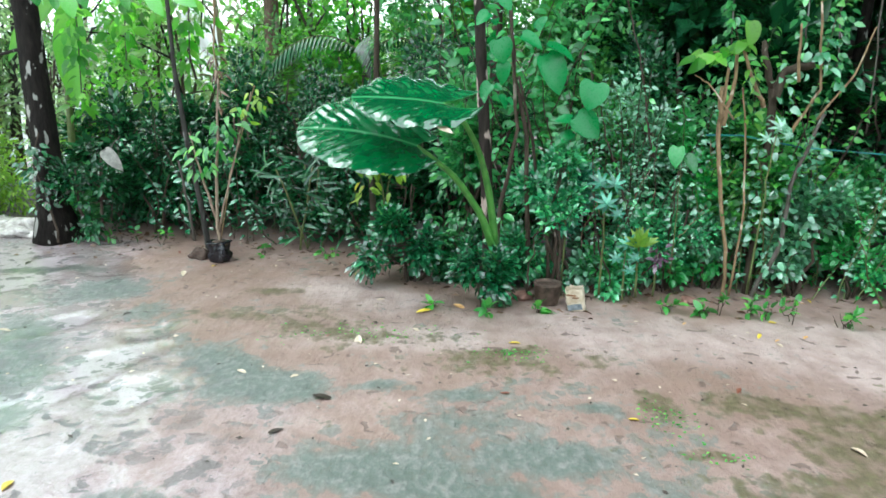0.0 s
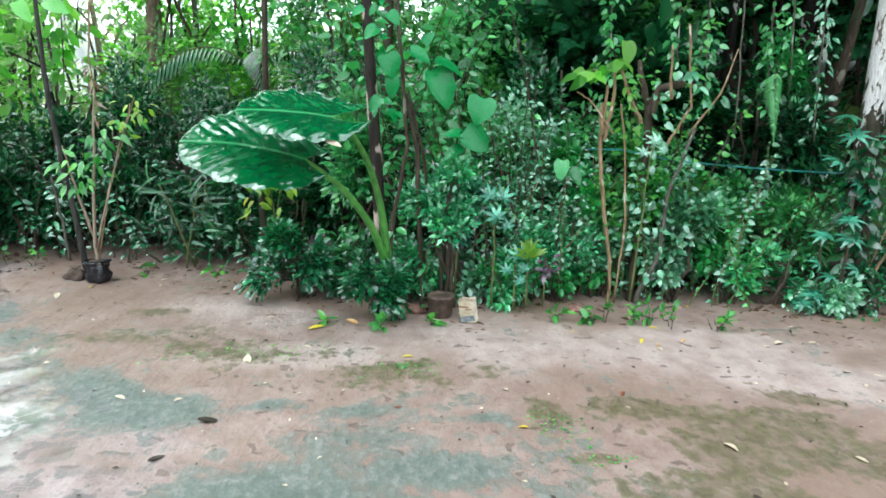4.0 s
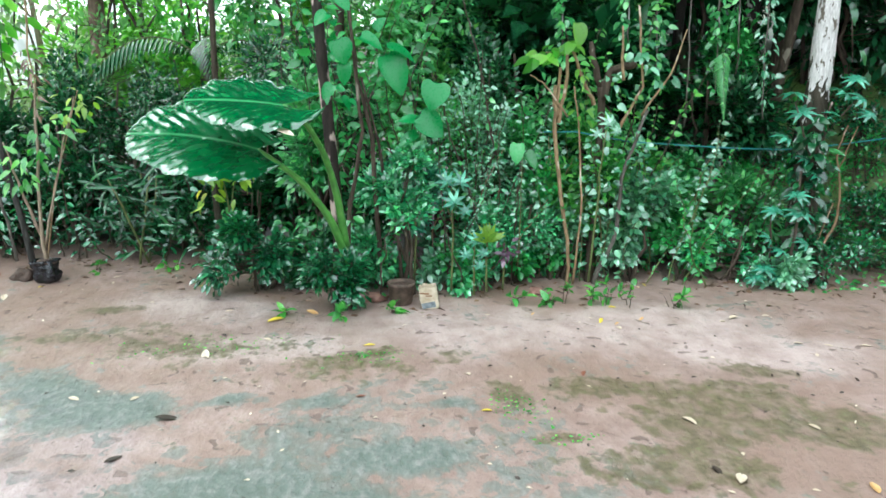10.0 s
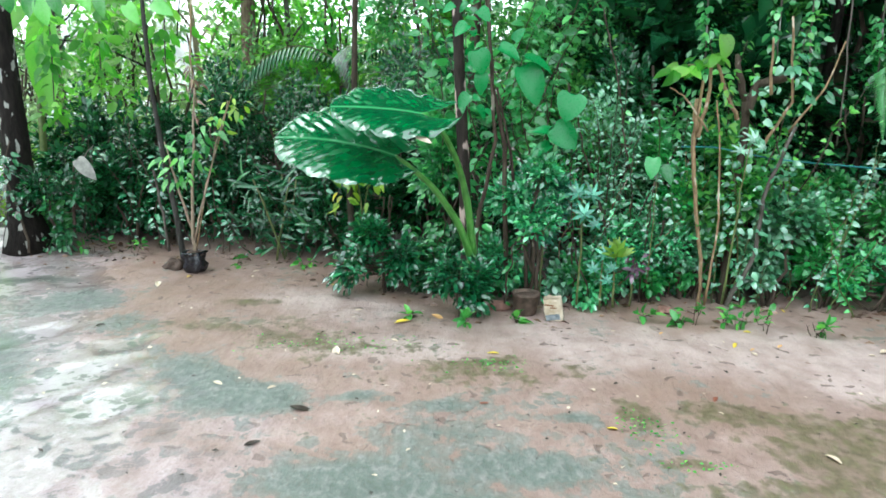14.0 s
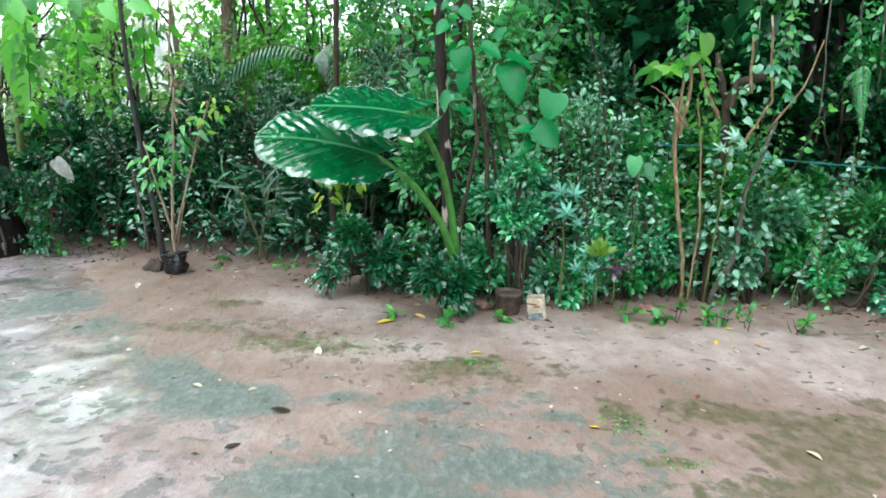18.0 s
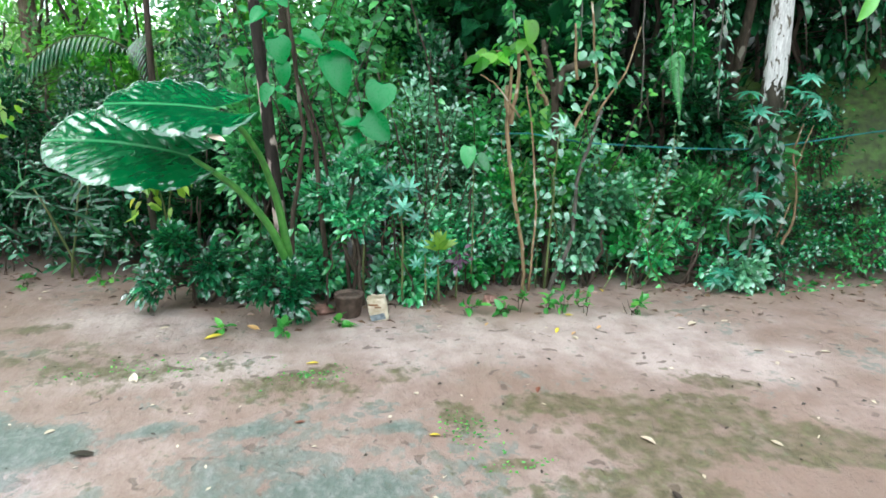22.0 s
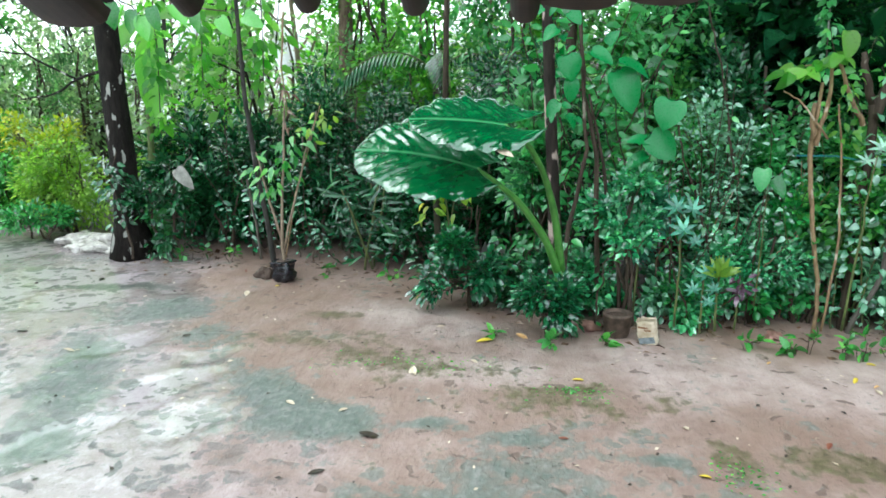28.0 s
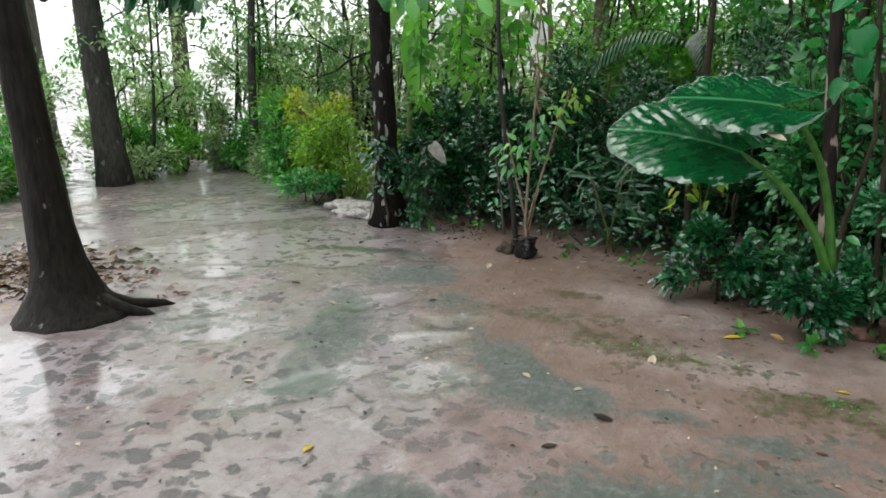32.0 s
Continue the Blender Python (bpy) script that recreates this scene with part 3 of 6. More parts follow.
    l.new(film.outputs[0], b.inputs["Coat Normal"])
    return m


ground = new("ground", ground_sheet())
ground.data.materials.append(ground_material())
tagged(ground, "bare wet reddish soil yard with puddles, green algae and moss", "ground", kind="structure")


_co = np.empty(len(ground.data.vertices) * 3, np.float32)
ground.data.vertices.foreach_get("co", _co)
_co = _co.reshape(-1, 3)
GX, GY = np.unique(_co[:, 0]), np.unique(_co[:, 1])
GZ = _co[:, 2].reshape(len(GY), len(GX))


def GROUND_Z(x, y):
    """Height of the soil's surface at a plan point."""
    i, j = min(max(np.searchsorted(GX, x) - 1, 0), len(GX) - 2), min(max(np.searchsorted(GY, y) - 1, 0), len(GY) - 2)
    u, w = (x - GX[i]) / (GX[i + 1] - GX[i]), (y - GY[j]) / (GY[j + 1] - GY[j])
    return float((GZ[j, i] * (1 - u) + GZ[j, i + 1] * u) * (1 - w) + (GZ[j + 1, i] * (1 - u) + GZ[j + 1, i + 1] * u) * w)


def z_at(x, y):
    return GROUND_Z(x, y)


def foot(x, y, sink=0.0):
    return (x, y, z_at(x, y) - sink)


# ---------------- trees ----------------
def trunk_line(base, top, bow=(0, 0), n=14):
    base, top = np.asarray(base, float), np.asarray(top, float)
    u = np.linspace(0, 1, n)[:, None]
    p = base + (top - base) * u
    p[:, :2] += np.asarray(bow) * (4 * u * (1 - u))
    return p


def tree(name, label, base, lean, height, radius, bark, leaves, crown=(2.0, 0.6), ends=70, per=12, leaf=(0.14, 0.07), shape="oval", flare=1.7, bow=(0, 0), limbs=5, sides=12, first=0.55, droop=0.3, category="tree", group=""):
    """Trunk with flared foot, limbs and a loose crown. lean: plan shift of the top; crown: radius and flatness."""
    x, y = base
    ob = thing(name, label, category, foot(x, y, 0.06), group)
    line = trunk_line((0, 0, 0), (lean[0], lean[1], height), bow, 18)
    u = np.linspace(0, 1, len(line))
    if flare > 2.2:
        u = u**2.2
        line = trunk_line((0, 0, 0), (lean[0], lean[1], height), bow, 200)[np.round(u * 199).astype(int)]
    rad = radius * (1 - 0.6 * u) * (1 + (flare - 1) * np.exp(-u * height / (0.28 if flare < 2.2 else 0.2)))
    part("trunk", tube(line, rad, sides, 0.05), bark, ob)
    cs = []
    for k in range(limbs):
        i = int(len(line) * (first + (0.97 - first) * (k + rng.random() * 0.5) / max(1, limbs)))
        i = min(i, len(line) - 1)
        a = 2.4 * k + rng.random()
        reach = crown[0] * (0.5 + 0.5 * rng.random())
        end = line[i] + np.array([math.cos(a) * reach, math.sin(a) * reach, reach * (0.35 + 0.5 * rng.random())])
        lb = bend(line[i], end, 0.12 * reach, 0.04 * reach, 7)
        part("limb", tube(lb, np.linspace(rad[i] * 0.5, 0.012, 7), 6), bark, ob)
        m = ends // limbs
        j = rng.integers(2, 7, m)
        cs.append(lb[j] + rng.standard_normal((m, 3)) * crown[0] * np.array([0.28, 0.28, 0.28 * crown[1]]))
    if cs:
        c = np.concatenate(cs)
        mid = c.mean(0)
        part("crown", sprays(c, unit(c - mid), per, leaf[0] * 1.8, leaf[0], leaf[1], shape, droop), leaves, ob, kind="stuff")
    return ob



# crown out of view, filled out with dark leaves to shade the left bed
tree("tree", "dark wet tree trunk with pale lichen patches", (-3.6, 6.62), (-0.35, 0.2), 6.5, 0.128, BARK_DARK, LEAF_DARK, (2.0, 0.5), 130, 13, (0.2, 0.1), flare=1.95, first=0.7, limbs=7)
leaning = tree("tree", "near black wet tree trunk with flared roots", (-4.08, 3.23), (-0.42, -0.25), 6.5, 0.135, BARK_NEAR, LEAF_MID, (1.8, 0.6), 60, 10, (0.18, 0.09), flare=3.3, sides=18, first=0.8)
for a, reach in ((0.8, 0.68), (0.45, 0.58)):
    ends = np.array([[math.cos(a) * r, math.sin(a) * r, z] for r, z in ((0.15, 0.2), (0.27, 0.12), (0.38, 0.085), (reach * 0.85, 0.068), (reach, 0.03))])
    part("root", tube(ends, (0.05, 0.055, 0.045, 0.032, 0.012), 8, 0.06), BARK_NEAR, leaning)
tree("tree", "large grey-brown tree trunk at the yard's far edge", (-8.25, 7.2), (-1.15, 0.4), 9, 0.2, BARK_DULL, LEAF_FAR, (2.0, 0.5), 16, 14, (0.22, 0.11), flare=1.35)
tree("tree", "grey tree trunk standing against the white sky", (-11.5, 8.6), (-1.0, 0.4), 9, 0.22, BARK_GREY, LEAF_FAR, (2.0, 0.5), 16, 14, (0.22, 0.11), flare=1.35)
tree("tree", "grey tree trunk standing against the white sky", (-10.2, 10.6), (-0.6, 0.4), 9, 0.17, BARK_GREY, LEAF_FAR, (2.0, 0.5), 16, 14, (0.22, 0.11), flare=1.35)
tree("tree", "thin crooked tree with dark bark beyond the yard", (-7.1, 8.75), (0.2, 0.3), 5, 0.07, BARK_DULL, LEAF_FAR, (1.6, 0.6), 150, 16, (0.14, 0.07), flare=1.3, bow=(-0.12, 0))
white_tree = tree("tree", "white-barked tree trunk with peeling dark patches", (3.93, 4.98), (0.14, 0.1), 6, 0.098, BARK_WHITE, LEAF_DARK, (1.2, 0.5), 70, 18, (0.18, 0.08), flare=1.25, first=0.7)
z = np.linspace(0, 1.75, 44)
sleeve = np.stack([0.14 * (z / 6), 0.1 * (z / 6), z], 1)
swell = np.interp(z, [0, 1.1, 1.45, 1.75], [1.16, 1.14, 1.03, 0.9])
part("lower_bark", tube(sleeve, 0.095 * (1 - 0.1 * z) * (1 + 0.25 * np.exp(-z / 0.28)) * swell, 22, 0.045), BARK_LOWER, white_tree, "dark mossy lower bark with pale flakes")
tree("tree", "dark trunk with pale lichen behind the elephant ear plant", (0.37, 5.25), (-0.36, 0.1), 5.2, 0.05, BARK_PATCH, LEAF_DARK, (1.3, 0.5), 40, 13, (0.22, 0.12), flare=1.3, first=0.7, limbs=7)
tree("tree", "straight reddish-brown trunk in the woods behind", (-2.2, 9.6), (-0.1, 0.2), 8, 0.11, BARK_RED, LEAF_LIGHT, (2.6, 0.5), 90, 16, (0.2, 0.1), flare=1.3)


# trees added for shade: unseen crowns darken the border and leaf reflections
for x, y, h, leafy in ((-0.7, 7.3, 5.4, LEAF_DARK), (0.45, 7.3, 6.0, LEAF_DARK), (1.9, 7.2, 6.4, LEAF_DARK), (3.3, 7.4, 6.0, LEAF_DARK), (4.9, 6.9, 6.2, LEAF_DARK)):
    tree("tree", "added tree whose unseen dense crown shades the border", (x, y), (0.1, -0.3), h, 0.06 if x > 0 else 0.035, BARK_BROWN, leafy, (2.0, 0.4), 190, 12, (0.3, 0.15), sides=9, flare=1.3, first=0.62, limbs=9, group="shade trees", shape="small")


# ---------------- elephant ear ----------------
def ear_material():
    m, n, l, b = material("elephant_ear_leaf")
    a = n.new("ShaderNodeAttribute")
    a.attribute_name = "vein"
    pos = n.new("ShaderNodeTexCoord")
    t = node(n, "TexNoise", Scale=9.0, Detail=5.0)
    l.new(pos.outputs["Object"], t.inputs["Vector"])
    col = ramp(n, l, t.outputs[0], (0.35, (0.002, 0.065, 0.02)), (0.65, (0.006, 0.12, 0.034)))
    col = mix(n, l, a.outputs["Fac"], col, (0.09, 0.32, 0.14))
    l.new(col, b.inputs["Base Color"])
    fine = node(n, "TexNoise", Scale=60.0, Detail=3.0)
    l.new(pos.outputs["Object"], fine.inputs["Vector"])
    l.new(ramp(n, l, fine.outputs[0], (0.4, (0.1, 0.1, 0.1)), (0.65, (0.26, 0.26, 0.26))), b.inputs["Roughness"])
    bump = node(n, "Bump", Strength=0.15, Distance=0.006)
    l.new(t.outputs[0], bump.inputs["Height"])
    l.new(bump.outputs[0], b.inputs["Normal"])
    b.inputs["Coat Weight"].default_value = 1.0
    b.inputs["Coat IOR"].default_value = 2.0
    b.inputs["Coat Roughness"].default_value = 0.03
    b.inputs["Specular IOR Level"].default_value = 0.1
    tr = n.new("ShaderNodeBsdfTranslucent")
    tr.inputs[0].default_value = (0.05, 0.3, 0.06, 1)
    ms = n.new("ShaderNodeMixShader")
    ms.inputs[0].default_value = 0.1
    l.new(b.outputs[0], ms.inputs[1])
    l.new(tr.outputs[0], ms.inputs[2])
    l.new(ms.outputs[0], n["Material Output"].inputs[0])
    return m


FALLEN_PALE = plain_material("fallen_pale", (0.5, 0.4, 0.28), (0.72, 0.62, 0.5), 0.5, 30, 0.2)
EAR = ear_material()


def ear_blade(joint, tip, side, width, lobe=0.36, cup=0.10, droop=0.1, rows=96, cols=25, ripple=0.003, gap=0.34, seed=0.0):
    """A broad sagittate blade with two rounded lobes behind the joint, quilted between its side veins. Mesh with a vein value."""
    joint, tip, side = np.array(joint), np.array(tip), np.array(side)
    length = np.linalg.norm(tip - joint)
    way = unit(tip - joint)
    side = unit(side - way * (side @ way))
    nor = np.cross(way, side)
    if nor[2] < 0:
        nor = -nor
    vs, veins, tris = [], [], []
    for sgn in (-1, 1):
        base = len(vs)
        for i in range(rows):
            s = 0.5 - 0.5 * math.cos(math.pi * i / (rows - 1))
            u = -lobe + (1 + lobe) * s
            w = width * (math.sin(math.pi * min(1, s / 0.54) / 2) ** 0.5 if s < 0.54 else max(0.0, math.cos(math.pi * (s - 0.54) / 0.92)) ** 0.48)
            w *= 1 + 0.02 * math.sin(u * 39 + 2 * sgn + seed) + 0.012 * math.sin(u * 83 + sgn)
            inner = 0.0 if u >= 0 else width * gap * min(1.0, (-u / lobe)) ** 0.7
            inner = min(inner, w * 0.97)
            for j in range(cols):
                q = j / (cols - 1)
                v = inner + (w - inner) * q
                r = v / width
                wander = noise.noise(Vector((u * 3.1, r * 2.3 * sgn, 5 + seed)))
                ph = (u - 0.55 * r + 0.05 * wander) * (7.2 + 0.5 * sgn)
                quilt = 2 * abs(math.sin(math.pi * ph)) ** 0.5 - 1
                swell = 0.75 + 0.5 * noise.noise(Vector((u * 6.0, r * 4.0 * sgn, 11 + seed)))
                z = cup * v * r - droop * length * u * abs(u) - 0.045 * q**5 * max(0.0, 1 - abs(u - 0.35))
                z += (0.0025 + ripple * max(0.0, u)) * quilt * min(1, 2.5 * r) * swell
                z += 0.004 * noise.noise(Vector((u * 9.0, r * 7.0 * sgn, 3 + seed))) + 0.0015 * noise.noise(Vector((u * 26.0, r * 20.0 * sgn, 8 + seed))) * (0.4 + q)
                z += 0.012 * math.sin(u * 23 + 2 * sgn + seed) * q**4
                if u < 0:
                    z += 0.6 * length * u * u
                vs.append(joint + way * (u * length) + side * (sgn * v) + nor * z)
                vein = max(0.0, 1 - v / 0.014) if u >= 0 else max(0.0, 1 - (v - inner) / 0.01) * 0.5
                if quilt < -0.3:
                    vein = max(vein, 0.4 * (-quilt - 0.3) / 0.7)
                veins.append(vein)
        for i in range(rows - 1):
            for j in range(cols - 1):
                p = base + i * cols + j
                tri = [(p, p + 1, p + cols + 1), (p, p + cols + 1, p + cols)]
                tris += tri if sgn > 0 else [t[::-1] for t in tri]
    me = mesh_from("blade", vs, tris)
    me.attributes.new("vein", "FLOAT", "POINT").data.foreach_set("value", np.array(veins, np.float32))
    return me


ear = thing("elephant_ear_plant", "giant elephant ear plant with two wet glossy leaves", "plant", foot(0.38, 4.94, 0.02))
eo = np.array(ear.location)
for joint, tip, side, width, lobe, ripple, path in (
    ((-0.17, 4.5, 1.13), (-0.85, 4.42, 1.36), (-0.12, 0.8, 0.6), 0.37, 0.22, 0.007, ((0.355, 4.93, 0.36), (0.26, 4.85, 0.63), (0.08, 4.72, 0.9), (-0.08, 4.58, 1.05), (-0.17, 4.5, 1.125))),
    ((-0.01, 4.32, 1.395), (-0.53, 4.24, 1.47), (0.1, 0.88, 0.42), 0.29, 0.44, 0.004, ((0.365, 4.93, 0.4), (0.31, 4.88, 0.78), (0.23, 4.73, 1.07), (0.12, 4.5, 1.28), (-0.01, 4.32, 1.39))),
):
    blade = part("leaf_blade", ear_blade(joint - eo, tip - eo, side, width, lobe, droop=0.24 if width > 0.3 else 0.1, ripple=ripple, seed=30 * width), EAR, ear)
    p = np.array(path) - eo
    q = np.stack([np.interp(np.linspace(0, 1, 16), np.linspace(0, 1, len(p)), p[:, k]) for k in range(3)], 1)
    q[1:-1] = (q[:-2] + 2 * q[1:-1] + q[2:]) / 4
    part("leaf_stalk", tube(q, np.linspace(0.03, 0.011, 16), 9), STEM_GREEN, ear, "bright green leaf stalk")
v, t = blades([(-0.05, 4.1, 1.272)] - eo, [(1, -0.1, -0.12)], np.array([[0, -0.6, 0.8]]), 0.1, 0.05, "fallen", 0.1, 0.3)
part("withered_edge", (v, t), FALLEN_PALE, ear, "yellowed torn edge of the leaf")
part("stem", tube(np.array([(0.385, 4.95, -0.05), (0.375, 4.94, 0.15), (0.36, 4.93, 0.36), (0.355, 4.925, 0.45)]) - [eo[0], eo[1], 0], (0.046, 0.044, 0.042, 0.028), 10, 0.03), STEM_GREEN, ear)


# ---------------- planted border ----------------
def shrub(x, y, size, leaf, mat, label, **kw):
    return bush(kw.pop("name", "shrub"), label, kw.pop("category", "shrub"), foot(x, y, 0.02), size, leaf, mat, **kw)


# x, y, half width, half depth, height, leaf length, leaf width, material, clusters, label
SHADED_BED = [
    (-3.2, 7.25, 0.5, 0.4, 1.35, 0.09, 0.045, LEAF_DARK, 90, "broad-leaved green shrub beside the dark trunk"),
    (-2.75, 6.85, 0.42, 0.32, 0.85, 0.085, 0.04, LEAF_DARK, 90, "low dark green shrub at the yard's edge"),
    (-2.35, 7.35, 0.5, 0.4, 1.3, 0.07, 0.035, LEAF_DARK, 120, "small-leaved green shrub in the border"),
    (-3.45, 6.75, 0.2, 0.15, 0.5, 0.07, 0.04, LEAF_SMALL, 30, "small sapling growth at the trunk's foot"),
    (-1.35, 7.1, 0.5, 0.4, 1.75, 0.05, 0.025, LEAF_DARK, 170, "tall dense dark green shrub"),
    (-0.35, 6.2, 0.4, 0.3, 0.75, 0.075, 0.035, LEAF_DARK, 90, "low dark shrub behind the elephant ear plant"),
    (-0.75, 7.0, 0.5, 0.4, 1.35, 0.08, 0.04, LEAF_DARK, 110, "dark green shrub in the shade"),
    (0.05, 6.3, 0.5, 0.4, 1.15, 0.08, 0.04, LEAF_DARK, 110, "dark green shrub in the shade"),
    (0.3, 4.78, 0.25, 0.16, 0.5, 0.05, 0.032, LEAF_SHEEN, 60, "compact glossy shrub at the foot of the elephant ear"),
    (-0.2, 5.4, 0.34, 0.26, 0.55, 0.062, 0.034, LEAF_SHEEN, 70, "low glossy shrub with broad small leaves"),
    (-1.85, 6.95, 0.4, 0.3, 1.7, 0.06, 0.03, LEAF_DARK, 170, "tall dark mound of creepers behind the sapling"),
    (0.55, 5.7, 0.4, 0.35, 1.2, 0.07, 0.03, LEAF_DARK, 90, "dark green shrub in the shade"),
]
MIDDLE_BED = [
    (1.48, 5.35, 0.36, 0.3, 1.45, 0.048, 0.028, LEAF_GREY, 190, "fine-leaved shrub speckled with wet light"),
    (1.7, 5.15, 0.28, 0.25, 0.95, 0.045, 0.026, LEAF_WET, 120, "fine-leaved shrub in the border"),
    (1.15, 5.5, 0.4, 0.3, 1.3, 0.05, 0.027, LEAF_EMERALD, 140, "green fine-leaved shrub in the border"),
    (2.0, 5.35, 0.35, 0.3, 1.35, 0.06, 0.035, LEAF_EMERALD, 110, "fresh green shrub tangled among sticks"),
    (1.16, 5.0, 0.16, 0.14, 0.34, 0.055, 0.032, LEAF_WET, 36, "young glossy seedling shrub"),
    (1.3, 4.95, 0.22, 0.16, 0.38, 0.055, 0.032, LEAF_WET, 50, "young glossy seedling shrub"),
]
BANK_BED = [
    (2.35, 5.15, 0.34, 0.25, 1.35, 0.075, 0.05, LEAF_MID, 110, "climber with rounded pale-backed leaves over a stump"),
    (2.62, 5.05, 0.32, 0.22, 0.95, 0.075, 0.05, LEAF_GREY, 90, "climber with rounded pale-backed leaves"),
    (2.45, 5.6, 0.4, 0.3, 1.6, 0.06, 0.034, LEAF_SMALL, 90, "green shrub behind the climber"),
    (3.05, 5.3, 0.33, 0.25, 0.75, 0.06, 0.035, LEAF_SMALL, 80, "leafy green shrub under the cord"),
    (3.3, 5.65, 0.4, 0.3, 0.8, 0.06, 0.035, LEAF_SMALL, 80, "leafy green shrub on the bank"),
    (2.95, 5.55, 0.3, 0.3, 1.0, 0.06, 0.035, LEAF_MID, 70, "leafy green shrub on the bank"),
    (3.7, 5.4, 0.35, 0.3, 0.85, 0.08, 0.035, LEAF_SMALL, 70, "dark green shrub beside the white trunk"),
]
for x, y, rx, ry, h, ll, lw, mat, ends, label in SHADED_BED + MIDDLE_BED + BANK_BED:
    if 1.1 < x < 3.2:
        y, ll, lw, ends = y + 0.14, ll * 0.88, lw * 0.9, int(ends * 0.8)
    shrub(x, y, (rx, ry, h), (ll, lw), mat, label, ends=ends, per=18, spread=0.1, shape="oval" if ll > 0.046 else "small", face=0.3 if x > 0.7 else 0.0, low=0.0 if h < 0.6 else 0.12)

# low growth that closes the border's foot
LOW = []
for x0, x1, count, back, deep, h0, h1 in ((-3.3, -1.4, 10, 0.3, 0.7, 0.45, 0.95), (-1.2, -0.3, 4, 0.1, 0.4, 0.35, 0.7), (-0.1, 0.7, 5, 0.0, 0.3, 0.28, 0.5), (1.0, 2.2, 8, 0.02, 0.25, 0.3, 0.9), (2.3, 3.7, 5, 0.0, 0.25, 0.3, 0.5), (-4.0, -3.2, 4, 0.35, 0.5, 0.6, 0.9)):
    for k in range(count):
        x = x0 + (x1 - x0) * (k + rng.random()) / count
        LOW.append((x, float(edge(x)) + back + deep * rng.random(), 0.22 + 0.1 * rng.random(), h0 + (h1 - h0) * rng.random()))
for k, (x, y, r, h) in enumerate(LOW):
    shrub(x, y, (r, r * 0.75, h), (0.055, 0.034), (LEAF_WET, LEAF_GREY, LEAF_EMERALD)[k % 3] if x > 0.5 else LEAF_DARK, "low leafy growth along the border's foot", ends=44 if h < 0.6 else 80, per=12, spread=0.09, stems=3, shape="oval", low=0.0, group="low border growth", face=0.5 if x > 0.5 else 0.0)

# round-headed bush on bare stems
shrub(0.8, 5.12, (0.38, 0.28, 1.08), (0.055, 0.03), LEAF_WET, "round-headed glossy bush on bare brown stems", ends=170, per=20, spread=0.08, low=0.5, stems=5, face=0.5)
shrub(0.88, 5.32, (0.25, 0.22, 0.98), (0.05, 0.026), LEAF_BLUE, "bluish small-leaved bush on bare stems", ends=90, per=20, spread=0.08, low=0.5, stems=3, face=0.5)


EYE = np.array([0.0, 0.0, 1.55])  # the camera's first position, at head height; plants are scaled away from it


def line_plant(name, label, category, stems, bark, blades_list, mat, foliage="foliage", single=(), away=1.0):
    """Stems given by plan points and radii, and leaf blades laid on them."""
    stems = [(EYE + (np.asarray(pts, float) - EYE) * away, r0, r1) for pts, r0, r1 in stems]
    blades_list = [(EYE + (v - EYE) * away, t) for v, t in blades_list]
    single = [(EYE + (v - EYE) * away, t) for v, t in single]
    p0 = np.array(stems[0][0][0])
    ob = thing(name, label, category, p0)
    for pts, r0, r1 in stems:
        q = np.asarray(pts, float) - p0
        k = np.linspace(0, 1, len(q))
        t = np.linspace(0, 1, 3 * len(q))
        q = np.stack([np.interp(t, k, q[:, a]) for a in range(3)], 1) + rng.standard_normal((3 * len(q), 3)) * 0.004
        part("stem", tube(q, np.linspace(r0, r1, len(q)), 7, 0.04), bark, ob)
    if blades_list:
        v, t = joined(blades_list)
        part(foliage, (v - p0, t), mat, ob, kind="stuff")
    for v, t in single:
        part("leaf", (v - p0, t), mat, ob)
    return ob


def along(line, n, reach, leaf, shape="heart", droop=0.35, up=(0, -0.6, 0.8), start=0.0):
    """Leaves on short stalks along a line of points."""
    line = np.asarray(line, float)
    t = start + (1 - start) * rng.random(n)
    k = np.linspace(0, 1, len(line))
    c = np.stack([np.interp(t, k, line[:, a]) for a in range(3)], 1)
    d = unit(rng.standard_normal((n, 3)) * [1, 0.8, 0.5] + [0, -0.35, 0])
    s = 0.7 + 0.6 * rng.random(n)
    return blades(c + d * (reach * rng.random(n))[:, None], unit(d + [0, -0.1, -0.5]), unit(np.array(up) + 0.4 * rng.standard_normal((n, 3))), leaf[0] * s, leaf[1] * s, shape, 0.12, droop)


def palm_hand(at, face, size, fingers=7):
    """One hand-shaped leaf: narrow fingers spread round a point."""
    face = unit(np.asarray(face, float))
    a = unit(np.cross(face, [0.1, 0.2, 1.0]))
    b = np.cross(face, a)
    ang = np.linspace(-2.3, 2.3, fingers) - math.pi / 2 + rng.normal() * 0.3
    ways = np.cos(ang)[:, None] * a + np.sin(ang)[:, None] * b + face * 0.15
    return blades(np.repeat([at], fingers, 0), ways, np.repeat([face], fingers, 0), size * (0.75 + 0.25 * np.cos(np.linspace(-2, 2, fingers))), size * 0.26, "lance", 0.12, 0.6)


def hearts(spots, up=(0.0, -0.85, 0.5)):
    """Single heart-shaped leaves: place, way of the tip, length, width."""
    at, way, ln, wd = (np.array([s[k] for s in spots]) for k in range(4))
    return [blades(at[k : k + 1], way[k : k + 1], unit(np.array([up]) + 0.25 * rng.standard_normal((1, 3))), ln[k], wd[k], "heart", 0.22, 0.25) for k in range(len(at))]


